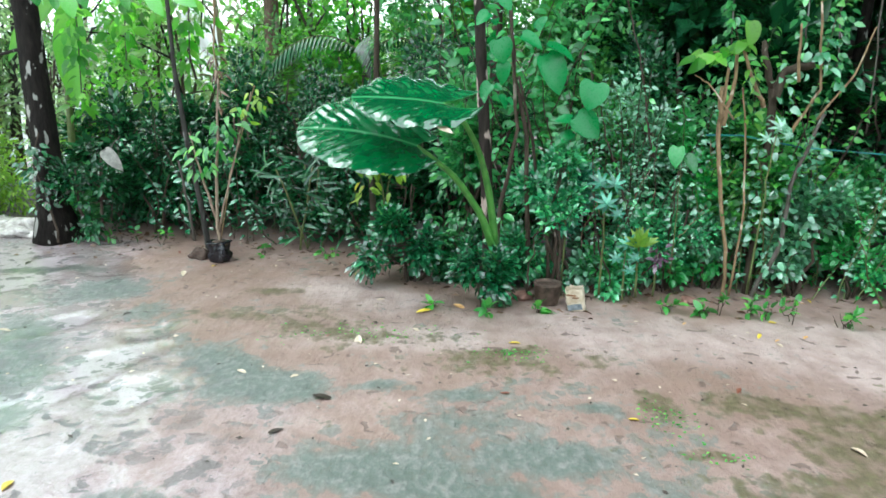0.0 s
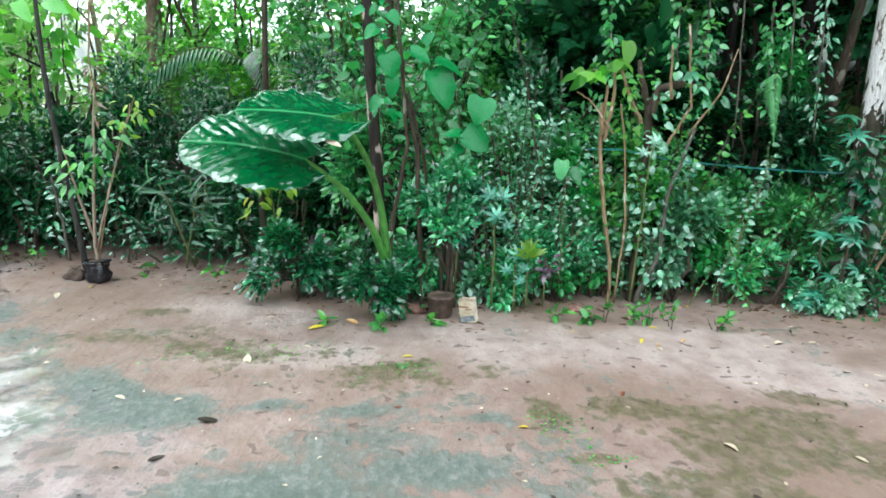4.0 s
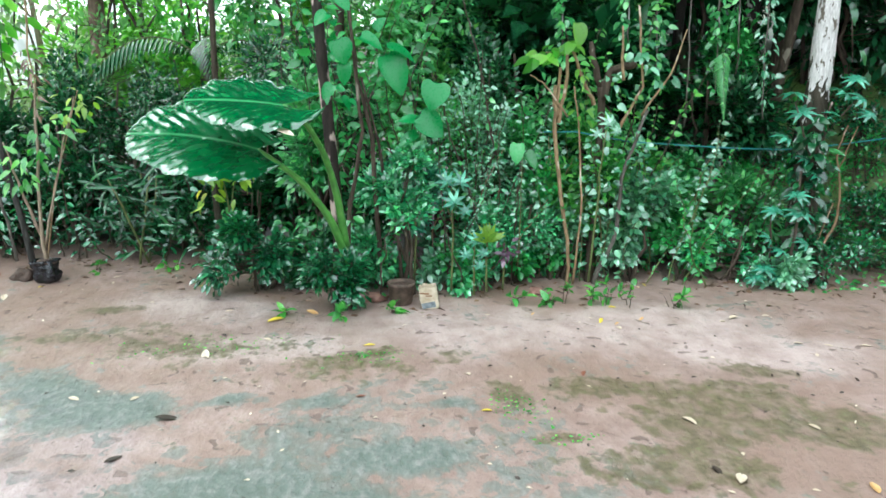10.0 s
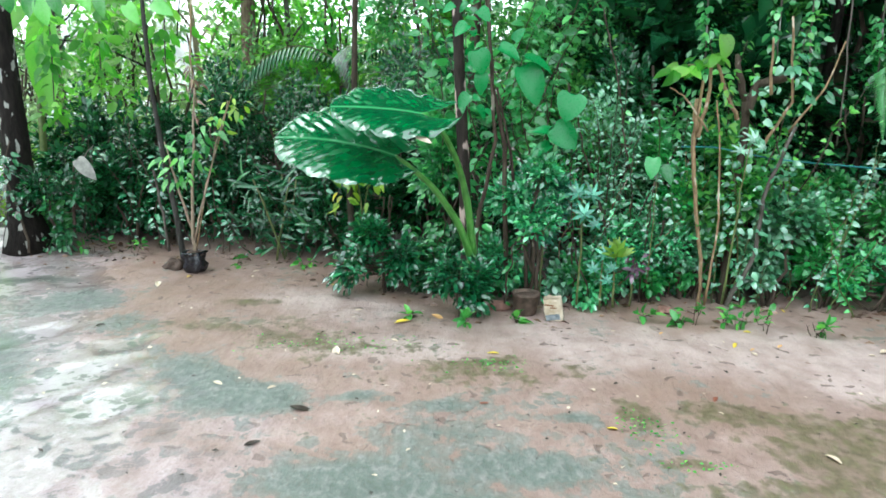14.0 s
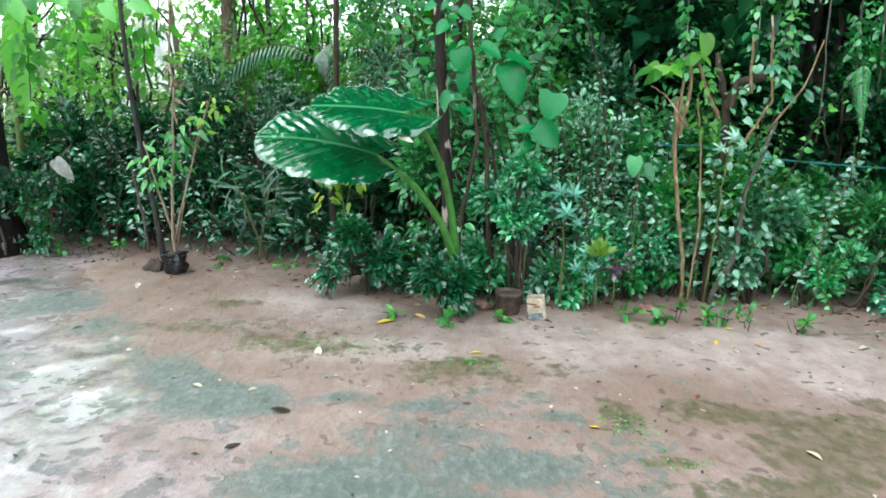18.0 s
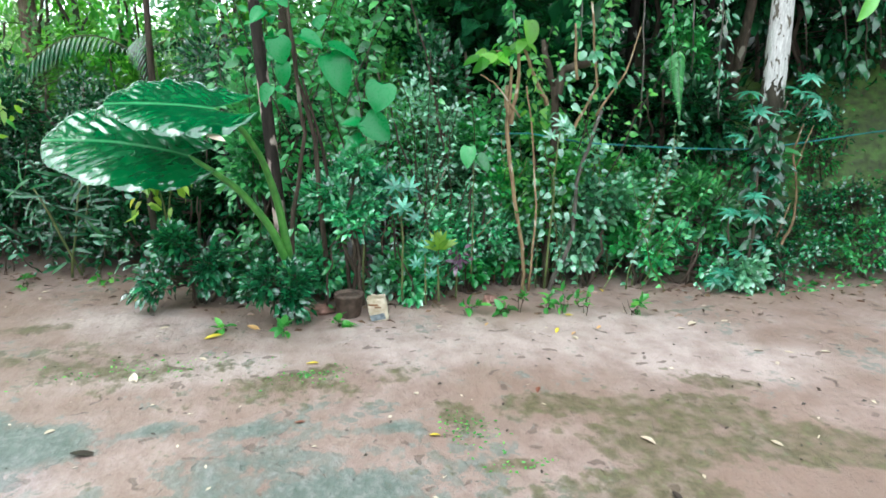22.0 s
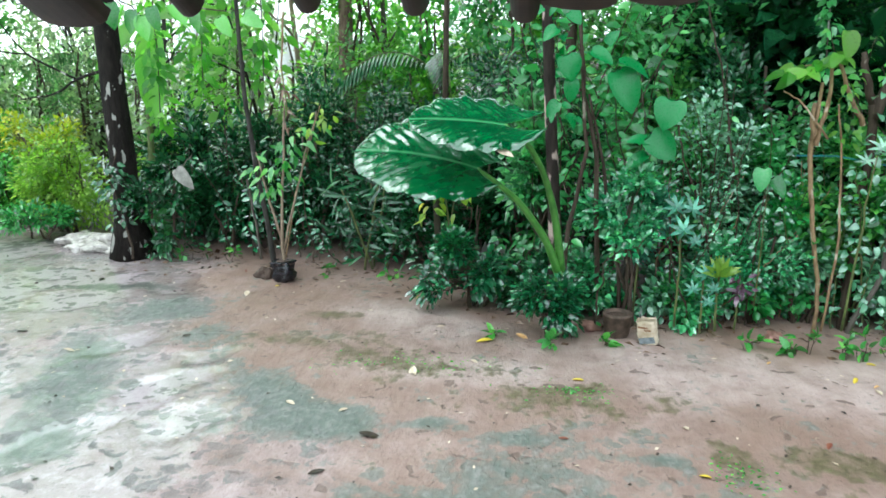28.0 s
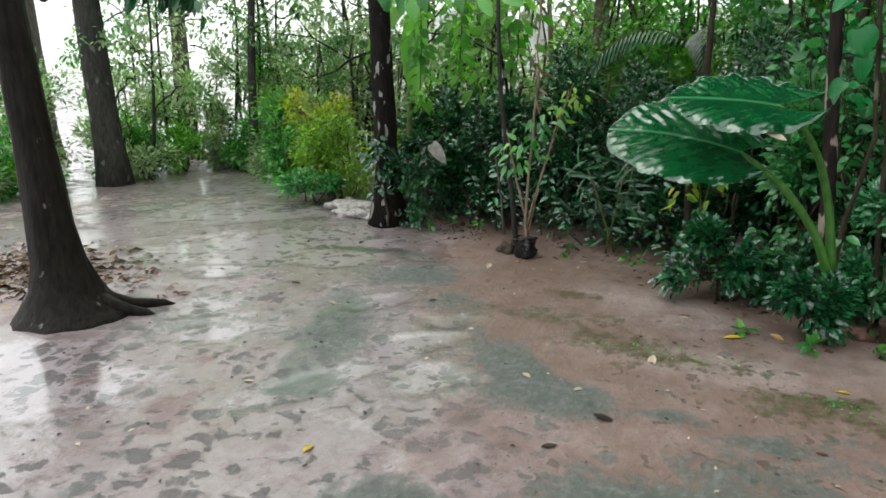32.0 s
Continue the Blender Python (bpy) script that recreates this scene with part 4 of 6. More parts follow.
# seedling in a black bag, thin sapling and pale stems at the far border
line_plant("sapling", "young sapling with yellowing leaves in a bag", "sapling",
           [([(-1.94, 6.1, 0.1), (-1.95, 6.12, 0.35), (-1.93, 6.15, 0.8), (-1.9, 6.15, 1.25), (-1.88, 6.15, 1.5)], 0.016, 0.006), ([(-1.95, 6.12, 0.3), (-2.08, 6.15, 0.75), (-2.15, 6.15, 1.05)], 0.012, 0.005), ([(-1.94, 6.12, 0.22), (-1.84, 6.1, 0.6), (-1.7, 6.1, 1.1), (-1.6, 6.1, 1.4)], 0.01, 0.004)],
           BARK_PALE, [along([(-2.05, 6.1, 0.75), (-1.9, 6.1, 1.0), (-1.75, 6.1, 1.25)], 64, 0.24, (0.1, 0.042), "lance", 0.5)], LEAF_MID, away=0.98)
line_plant("sapling", "slim shoot with pale yellow-green young leaves", "sapling", [([(-1.93, 6.12, 0.12), (-1.82, 6.14, 0.7), (-1.58, 6.15, 1.45)], 0.007, 0.003)], BARK_TAN,
           [along([(-1.75, 6.1, 1.1), (-1.58, 6.1, 1.42), (-1.5, 6.1, 1.3)], 16, 0.14, (0.08, 0.035), "oval", 0.5)], LEAF_LIME, away=0.98)
line_plant("sapling", "thin dark leaning sapling trunk", "sapling", [([(-2.1, 6.32, -0.02), (-2.13, 6.32, 0.22), (-2.22, 6.32, 0.87), (-2.3, 6.32, 1.44), (-2.32, 6.32, 2.13), (-2.3, 6.35, 4.5)], 0.027, 0.015)], BARK_DULL,
           [along([(-2.3, 6.4, 2.0), (-2.3, 6.4, 4.6)], 110, 0.6, (0.1, 0.045), "oval", 0.4)], LEAF_LIGHT)
line_plant("dry_stick", "pale bare stick leaning in the border", "stick", [([(-2.27, 6.45, 0.05), (-2.31, 6.45, 0.4), (-2.37, 6.45, 0.78)], 0.013, 0.009)], BARK_GREY, [], LEAF_MID)
line_plant("sapling", "branching sapling with dark bare twigs", "sapling", [([(-3.0, 8.6, 0.0), (-3.05, 8.6, 1.2), (-3.2, 8.6, 1.9), (-3.5, 8.6, 2.9)], 0.025, 0.01), ([(-3.1, 8.6, 1.5), (-2.8, 8.6, 2.0), (-2.7, 8.6, 2.8)], 0.014, 0.006), ([(-3.15, 8.6, 1.7), (-3.7, 8.5, 1.95), (-4.3, 8.5, 2.0)], 0.014, 0.006)], BARK_DARK, [along([(-3.2, 8.5, 1.4), (-3.3, 8.5, 3.0)], 70, 0.7, (0.16, 0.09), "oval")], LEAF_LIGHT)
line_plant("tree_stump", "mossy brown stake behind the big leaf", "stump", [([(-0.57, 5.95, -0.05), (-0.58, 5.95, 0.3), (-0.6, 5.95, 0.75), (-0.6, 5.95, 0.95)], 0.03, 0.026)], BARK_LOWER, [along([(-0.6, 5.9, 0.6), (-0.58, 5.9, 1.0)], 8, 0.12, (0.09, 0.045), "oval", 0.5)], LEAF_YELLOW)
line_plant("dry_stick", "short brown stick in the soil", "stick", [([(-0.28, 5.35, 0.0), (-0.3, 5.35, 0.28)], 0.012, 0.01)], BARK_BROWN, [], LEAF_MID)

line_plant("sapling", "yellowing sapling hanging limp in the shade under the elephant ear", "sapling", [([(-0.5, 6.0, 0.0), (-0.5, 5.95, 0.5), (-0.55, 5.9, 0.98)], 0.009, 0.005), ([(-0.5, 5.95, 0.5), (-0.38, 5.9, 0.95)], 0.006, 0.004)], STEM_OLIVE,
           [along([(-0.68, 5.86, 0.6), (-0.56, 5.86, 0.95)], 16, 0.09, (0.1, 0.05), "oval", 0.8), along([(-0.42, 5.86, 0.62), (-0.36, 5.86, 0.92)], 9, 0.07, (0.1, 0.05), "oval", 0.8)], LEAF_LIME)
DEAD_LEAVES = along([(-1.93, 6.2, 1.75), (-1.88, 6.15, 1.2)], 24, 0.1, (0.09, 0.022), "lance", 0.6)
line_plant("dead_spray", "hanging spray of dead brown leaves", "branch", [([(-1.9, 6.25, 2.2), (-1.92, 6.2, 1.75), (-1.88, 6.18, 1.35)], 0.01, 0.004)], BARK_TAN, [DEAD_LEAVES], LEAF_DEAD)

line_plant("climber", "dark leafy climber wrapped round the lichen trunk", "climber", [([(-3.5, 6.42, 0.02), (-3.56, 6.44, 0.4), (-3.68, 6.46, 0.75), (-3.6, 6.46, 1.0)], 0.012, 0.005)], BARK_BROWN, [along([(-3.6, 6.45, 0.35), (-3.66, 6.45, 0.95)], 90, 0.17, (0.065, 0.036), "oval", 0.4)], LEAF_DARK)

# strap-leaved clump
clump = thing("strap_leaf_plant", "clump of narrow arching dark green leaves", "plant", foot(-1.2, 6.45))
n = 190
c = np.stack([rng.normal(0, 0.2, n), rng.normal(0, 0.12, n), 0.08 + rng.random(n) * 0.75], 1)
d = unit(np.stack([rng.normal(0, 0.6, n), rng.normal(-0.15, 0.4, n), 0.35 + 0.35 * rng.standard_normal(n)], 1))
part("foliage", blades(c, d, unit(np.array([0, -0.8, 0.5]) + 0.4 * rng.standard_normal((n, 3))), 0.14 + 0.1 * rng.random(n), 0.028, "strap", 0.15, 0.55), LEAF_DARK, clump, kind="stuff")
for k in range(5):
    part("stem", tube(bend((rng.normal(0, 0.1), rng.normal(0, 0.06), -0.03), (rng.normal(0, 0.18), rng.normal(0, 0.1), 0.75), 0, 0.01, 5), np.linspace(0.012, 0.007, 5), 6), STEM_OLIVE, clump)

# climber with large hearts on the lichen trunk, big heart-leaved plant
line_plant("climber", "climbing vine with large rounded glossy leaves", "climber", [([(0.38, 5.12, 0.05), (0.4, 5.12, 0.6), (0.5, 5.1, 1.2), (0.45, 5.05, 1.7), (0.4, 5.05, 2.4)], 0.018, 0.008), ([(0.62, 5.15, 0.1), (0.58, 5.12, 1.1), (0.47, 5.1, 1.6), (0.4, 5.1, 2.2)], 0.02, 0.01), ([(0.72, 5.2, 0.4), (0.62, 5.12, 1.1), (0.5, 5.1, 1.55)], 0.014, 0.008)], BARK_BROWN,
           [along([(0.33, 5.1, 1.3), (0.3, 5.1, 2.8)], 18, 0.14, (0.08, 0.055), "heart")], LEAF_BROAD, single=hearts([((0.34, 4.95, 1.78), (0.3, -0.2, -0.8), 0.15, 0.16), ((0.66, 4.95, 1.68), (0.4, -0.25, -0.8), 0.26, 0.2), ((0.67, 4.95, 1.74), (0.9, -0.2, -0.25), 0.2, 0.14), ((0.5, 4.95, 1.81), (0.85, -0.2, -0.35), 0.15, 0.11), ((0.38, 4.97, 1.64), (0.0, -0.2, -1), 0.14, 0.1), ((0.3, 4.97, 1.5), (-0.5, -0.2, -0.6), 0.11, 0.09), ((0.36, 4.98, 1.42), (0.5, -0.2, -0.6), 0.1, 0.09), ((0.28, 5.0, 1.95), (-0.6, -0.3, -0.4), 0.11, 0.1), ((0.36, 5.0, 2.05), (0.5, -0.3, -0.5), 0.1, 0.09), ((0.6, 4.98, 1.86), (0.3, -0.2, 0.5), 0.1, 0.08)], (0.0, -0.65, 0.75)))
line_plant("heart_leaf_plant", "plant with large light green heart leaves", "plant", [([(0.86, 5.05, 0.08), (0.87, 5.05, 0.7), (0.87, 5.02, 1.05), (0.96, 4.94, 1.5)], 0.007, 0.004), ([(0.87, 5.02, 1.05), (0.86, 4.95, 1.2)], 0.006, 0.004), ([(0.87, 5.02, 1.05), (0.88, 4.93, 1.3)], 0.004, 0.003)], STEM_OLIVE,
           [], LEAF_BROAD, single=hearts([((0.99, 4.92, 1.51), (-0.2, -0.35, -0.7), 0.18, 0.2), ((0.88, 4.92, 1.29), (0.75, -0.25, -0.55), 0.2, 0.19), ((0.87, 4.93, 1.26), (-0.85, -0.25, 0.2), 0.14, 0.1), ((0.86, 4.93, 1.18), (-0.85, -0.25, -0.4), 0.15, 0.09)], (0.1, -0.75, 0.6)))
line_plant("heart_leaf_plant", "small plant with broad heart leaves", "plant", [([(1.62, 5.0, 0.2), (1.63, 4.98, 0.7), (1.62, 4.96, 1.02)], 0.005, 0.003)], STEM_OLIVE, [], LEAF_EMERALD, single=hearts([((1.58, 4.93, 1.1), (-0.2, -0.4, -0.8), 0.14, 0.11), ((1.64, 4.93, 1.04), (0.5, -0.4, -0.7), 0.13, 0.1)]))

# hand-shaped leaves
for label, stem, spots, mat in (
    ("young plant with drooping blue-green hand leaves", [(1.12, 4.95, 0.05), (1.12, 4.93, 0.45), (1.1, 4.92, 0.85)], [((1.06, 4.88, 0.86), 0.1), ((1.16, 4.88, 0.85), 0.1), ((1.11, 4.86, 0.72), 0.11), ((1.2, 4.9, 0.64), 0.08)], LEAF_BLUE),
    ("young plant with small hand-shaped leaves", [(1.27, 4.92, 0.03), (1.27, 4.9, 0.42)], [((1.27, 4.85, 0.44), 0.09), ((1.33, 4.86, 0.34), 0.075), ((1.2, 4.87, 0.33), 0.075), ((1.3, 4.86, 0.25), 0.07)], LEAF_BLUE),
    ("young plant with small hand-shaped leaves", [(2.12, 4.85, 0.1), (2.15, 4.82, 0.8), (2.17, 4.8, 1.2)], [((2.17, 4.74, 1.26), 0.085), ((2.1, 4.76, 1.18), 0.07), ((2.24, 4.76, 1.2), 0.07)], LEAF_GREY),
):
    line_plant("hand_leaf_plant", label, "plant", [(stem, 0.009, 0.004)], STEM_OLIVE, [], mat, single=[palm_hand(np.array(s), (rng.normal() * 0.2, -0.95, 0.25), size) for s, size in spots])
line_plant("croton", "yellow-green croton with upright narrow leaves", "plant", [([(1.36, 4.9, 0.05), (1.36, 4.9, 0.42)], 0.01, 0.006)], STEM_OLIVE, [blades(np.repeat([[1.36, 4.88, 0.42]], 16, 0), unit(np.stack([rng.normal(0, 0.7, 16), rng.normal(-0.2, 0.4, 16), np.full(16, 0.6)], 1)), np.tile([0, -0.8, 0.6], (16, 1)), 0.14, 0.045, "lance", 0.15, 0.3)], LEAF_LIME)
line_plant("coloured_plant", "small plant with dark purple leaves beside the croton", "plant", [([(1.5, 4.95, 0.05), (1.5, 4.93, 0.36)], 0.008, 0.005)], STEM_OLIVE, [along([(1.5, 4.9, 0.26), (1.5, 4.9, 0.42)], 26, 0.09, (0.07, 0.03), "oval", 0.4)], LEAF_PURPLE)

# sticks, stump and diagonal stems
line_plant("dry_stick", "upright rough brown stick with split top", "stick", [([(1.95, 4.84, 0.05), (1.95, 4.84, 0.36), (1.87, 4.84, 0.78), (1.81, 4.84, 1.16), (1.81, 4.84, 1.4)], 0.013, 0.017), ([(1.8, 4.8, 1.3), (1.78, 4.79, 1.5)], 0.018, 0.012), ([(1.8, 4.8, 1.3), (1.82, 4.8, 1.63)], 0.014, 0.01), ([(1.82, 4.8, 1.25), (1.86, 4.8, 1.5), (1.87, 4.8, 1.79)], 0.016, 0.01)], BARK_TAN, [], LEAF_MID, away=1.05)
line_plant("sapling", "leaning yellowish branch with fresh top leaves", "sapling", [([(2.08, 4.82, 1.38), (1.98, 4.8, 1.55), (1.88, 4.78, 1.78)], 0.016, 0.01), ([(1.98, 4.8, 0.1), (2.02, 4.8, 0.67), (1.97, 4.8, 1.24), (1.92, 4.8, 1.5)], 0.009, 0.006), ([(1.87, 4.78, 1.3), (1.7, 4.76, 1.52), (1.6, 4.75, 1.58)], 0.007, 0.004), ([(1.87, 4.78, 1.75), (1.7, 4.76, 1.72), (1.55, 4.75, 1.66)], 0.006, 0.003)], BARK_TAN,
           [along([(1.9, 4.75, 1.78), (1.55, 4.74, 1.66)], 26, 0.09, (0.09, 0.06), "heart"), along([(1.95, 4.76, 1.2), (1.95, 4.76, 1.7)], 18, 0.1, (0.06, 0.03), "oval")], LEAF_LIGHT, single=hearts([((1.9, 4.74, 1.9), (0.1, -0.3, -0.9), 0.15, 0.12)]), away=1.05)
line_plant("tree_stump", "cut brown stump with a stub of side branch", "stump", [([(2.16, 4.95, -0.05), (2.17, 4.95, 0.87), (2.2, 4.95, 1.24), (2.18, 4.95, 1.55)], 0.03, 0.028), ([(2.2, 4.95, 1.42), (2.24, 4.93, 1.62), (2.42, 4.92, 1.66)], 0.036, 0.026), ([(2.18, 4.95, 1.5), (2.1, 4.95, 1.75), (2.09, 4.95, 1.8)], 0.026, 0.016)], BARK_BROWN, [along([(2.15, 4.9, 0.4), (2.2, 4.9, 1.6)], 60, 0.22, (0.06, 0.042), "heart")], LEAF_GREY, away=1.05)
line_plant("dry_stick", "pale diagonal stick leaning in the leaves", "stick", [([(2.12, 4.78, 0.1), (2.29, 4.78, 0.48), (2.31, 4.8, 0.9), (2.5, 4.85, 1.35)], 0.018, 0.012)], BARK_GREY, [along([(2.2, 4.75, 0.3), (2.4, 4.78, 1.1)], 24, 0.16, (0.055, 0.04), "heart")], LEAF_GREY, away=1.05)
line_plant("dry_stick", "thin bent brown branches over the climber", "stick", [([(2.3, 4.9, 1.2), (2.45, 4.85, 1.5), (2.36, 4.8, 2.05)], 0.012, 0.007), ([(2.46, 4.88, 1.3), (2.66, 4.85, 1.6), (2.76, 4.85, 1.9)], 0.009, 0.005), ([(2.3, 4.85, 1.55), (2.25, 4.8, 1.91)], 0.012, 0.006)], BARK_TAN, [along([(2.25, 4.8, 1.9), (2.6, 4.85, 1.5)], 34, 0.22, (0.06, 0.042), "heart")], LEAF_GREY, away=1.05)
for k, (a, b, leaf_mat) in enumerate((((1.2, 5.0, 0.05), (1.05, 5.1, 0.6), LEAF_SMALL), ((1.4, 5.2, 0.4), (1.0, 5.2, 1.6), LEAF_SMALL), ((1.5, 5.2, 1.0), (1.25, 5.3, 2.1), LEAF_SMALL), ((0.6, 4.95, 0.05), (0.66, 5.0, 0.5), LEAF_SMALL))):
    line_plant("dry_stick", "thin grey-brown twig crossing the shrubs", "stick", [(bend(a, b, 0.04, 0.01, 6), 0.008, 0.004)], BARK_BROWN, [along([a, b], 14, 0.1, (0.06, 0.03), "oval")], leaf_mat)

def paired(line, n, leaf, shape="oval", droop=0.35):
    """Leaves set by turns on both sides of a trailing stem."""
    line = np.asarray(line, float)
    k = np.linspace(0, 1, len(line))
    t = np.linspace(0.08, 1, n) + 0.01 * rng.standard_normal(n)
    c = np.stack([np.interp(t, k, line[:, a]) for a in range(3)], 1)
    hand = np.where(np.arange(n) % 2, 1.0, -1.0)
    d = unit(np.stack([hand, -0.5 + 0.5 * rng.standard_normal(n), -0.15 + 0.45 * rng.standard_normal(n)], 1))
    s = 0.6 + 0.7 * rng.random(n)
    return blades(c + d * 0.012, d, unit(np.array([0, -0.5, 0.8]) + 0.45 * rng.standard_normal((n, 3))), leaf[0] * s, leaf[1] * s, shape, 0.15, droop)


TANGLE = [  # strands, from x, to x, before the bed's edge, depth, foot height, top height, lean, leaf, shape, material, bark, label
    (20, 1.12, 1.85, 0.0, 0.3, 0.1, 1.75, 0.8, (0.042, 0.022), "oval", LEAF_GREY, BARK_BROWN, "arching twig with fine wet leaves"),
    (12, 1.0, 1.9, 0.0, 0.3, 0.1, 1.3, 0.5, (0.05, 0.026), "oval", LEAF_WET, BARK_TAN, "arching twig with fine wet leaves"),
    (16, 1.95, 3.05, -0.08, 0.4, 0.05, 1.4, 0.8, (0.05, 0.037), "round", LEAF_GREY, STEM_OLIVE, "climbing strand with rounded pale-backed leaves"),
    (13, 1.9, 3.2, -0.1, 0.4, 0.05, 1.1, 0.9, (0.046, 0.033), "round", LEAF_EMERALD, STEM_OLIVE, "climbing strand with rounded green leaves"),
    (9, 2.0, 2.9, 0.0, 0.4, 0.5, 2.1, 0.8, (0.052, 0.04), "round", LEAF_MID, BARK_BROWN, "climbing strand with rounded green leaves"),
    (8, 0.1, 1.1, 0.25, 0.4, 0.6, 2.6, 0.9, (0.075, 0.045), "oval", LEAF_EMERALD, BARK_BROWN, "leafy strand climbing behind the bushes"),
    (6, -0.3, 0.9, 0.4, 0.5, 0.9, 2.9, 0.9, (0.09, 0.05), "oval", LEAF_SMALL, BARK_BROWN, "leafy strand climbing behind the bushes"),
]
SHOOTS = [
    (26, -3.2, -0.6, 0.05, 0.4, 0.02, 0.95, 0.6, (0.062, 0.03), "oval", LEAF_SHEEN, BARK_BROWN, "slim leafy shoot in the shaded border"),
    (22, -3.2, -0.4, 0.15, 0.5, 0.02, 1.35, 0.5, (0.06, 0.03), "oval", LEAF_DARK, BARK_BROWN, "slim leafy shoot in the shaded border"),
    (10, -0.5, 0.6, 0.0, 0.3, 0.02, 0.7, 0.25, (0.07, 0.036), "oval", LEAF_SMALL, BARK_BROWN, "slim leafy shoot under the elephant ear"),
    (12, 3.0, 3.9, 0.1, 0.5, 0.02, 0.9, 0.3, (0.06, 0.03), "oval", LEAF_SMALL, BARK_BROWN, "slim leafy shoot below the cord"),
]
for count, x0, x1, before, deep, low, high, lean, leaf, shape, mat, bark, label in TANGLE + SHOOTS:
    for k in range(count):
        x = x0 + (x1 - x0) * (k + rng.random()) / count
        y = float(edge(x)) + before + deep * rng.random()
        top = low + (high - low) * (0.45 + 0.6 * rng.random())
        z0 = z_at(x, y) - 0.02 if low < 0.2 else low
        line = bend((x, y, z0), (x + lean * rng.normal() * 0.5, y - 0.08 + 0.1 * rng.normal(), top), 0, 0.05, 8)
        line[-1, 2] -= 0.05 * rng.random()
        size = 0.75 + 0.55 * rng.random()
        line[1:-1] = (line[:-2] + line[1:-1] + line[2:]) / 3
        line_plant("shoot", label, "plant", [(line, 0.006, 0.002)], bark, [paired(line, int((10 + 22 * (top - z0)) / size), (leaf[0] * size, leaf[1] * size), shape)], mat)

# hanging vines before the dark hollow, fern, plants round the white trunk
for x, y, top, low, m, leaf in ((3.15, 5.2, 3.2, 1.45, 46, (0.09, 0.045)), (3.28, 5.15, 3.2, 1.6, 40, (0.09, 0.045)), (3.5, 5.1, 3.2, 1.25, 60, (0.085, 0.035)), (2.92, 5.2, 3.2, 1.2, 10, (0.06, 0.03)), (2.75, 5.4, 3.2, 1.5, 50, (0.09, 0.05)), (2.05, 5.6, 3.2, 1.7, 50, (0.09, 0.05)), (2.55, 5.5, 3.2, 1.8, 40, (0.09, 0.06))):
    pts = [(x + 0.02 * k, y, top + (low - top) * k / 4) for k in range(5)]
    line_plant("hanging_vine", "hanging vine with paired leaves before dark shade", "vine", [(pts, 0.008, 0.005)], BARK_GREY, [along(pts, int(m * 2.6), 0.1, (leaf[0] * 0.68, leaf[1] * 0.72), "oval", 0.4)], LEAF_GREY if m == 60 else LEAF_SMALL)
fern = thing("fern", "hanging green fern frond", "fern", (3.22, 5.12, 1.75))
f = np.linspace(0, 1, 30)
spine = np.stack([0.02 * f, -0.05 * f, -0.5 * f], 1)
part("rib", tube(spine, np.linspace(0.005, 0.002, 30), 5), STEM_GREEN, fern)
part("fronds", joined([blades(spine, np.stack([s * np.ones(30), -0.3 * np.ones(30), -0.7 * np.ones(30)], 1), np.tile([0, -1, 0.2], (30, 1)), 0.1 * (1.05 - f), 0.015, "lance", droop=0.6) for s in (-1, 1)]), LEAF_SMALL, fern, kind="stuff")
line_plant("whorled_plant", "plant with whorls of pale green lance leaves", "plant", [([(3.72, 4.8, -0.02), (3.74, 4.78, 0.4), (3.74, 4.78, 0.9)], 0.014, 0.008), ([(3.6, 4.8, 0.0), (3.52, 4.78, 0.6)], 0.01, 0.006)], BARK_BROWN,
           [], LEAF_BLUE, single=[palm_hand(np.array(s), (rng.normal() * 0.35, -0.5 + 0.2 * rng.normal(), 0.85), size * 1.1, 8) for s, size in (((3.74, 4.74, 0.58), 0.136), ((3.54, 4.76, 0.6), 0.112), ((3.5, 4.74, 0.4), 0.104), ((3.68, 4.72, 0.72), 0.112), ((3.85, 4.74, 0.86), 0.120), ((3.8, 4.72, 0.35), 0.104), ((3.6, 4.72, 0.3), 0.112), ((3.48, 4.72, 0.16), 0.120), ((3.6, 4.68, 0.12), 0.120), ((3.72, 4.7, 0.14), 0.120), ((3.82, 4.72, 0.1), 0.104), ((3.4, 4.7, 0.1), 0.096))])
line_plant("whorled_plant", "plant with whorls of dark green lance leaves", "plant", [([(3.82, 4.86, 0.0), (3.84, 4.84, 0.9), (3.95, 4.82, 1.4)], 0.012, 0.007), ([(3.84, 4.84, 1.0), (3.65, 4.82, 1.4)], 0.009, 0.005), ([(3.9, 4.84, 1.1), (4.15, 4.82, 1.42)], 0.009, 0.005)], BARK_BROWN,
           [], LEAF_BLUE, single=[palm_hand(np.array(s), (rng.normal() * 0.35, -0.5 + 0.2 * rng.normal(), 0.85), size * 1.1, 8) for s, size in (((3.62, 4.8, 1.46), 0.136), ((3.7, 4.8, 1.32), 0.128), ((4.05, 4.8, 1.46), 0.144), ((4.2, 4.8, 1.42), 0.136), ((4.12, 4.8, 1.56), 0.120), ((4.0, 4.8, 1.3), 0.120), ((3.6, 4.8, 1.14), 0.136), ((3.78, 4.8, 0.98), 0.112), ((4.28, 4.8, 1.3), 0.104))])
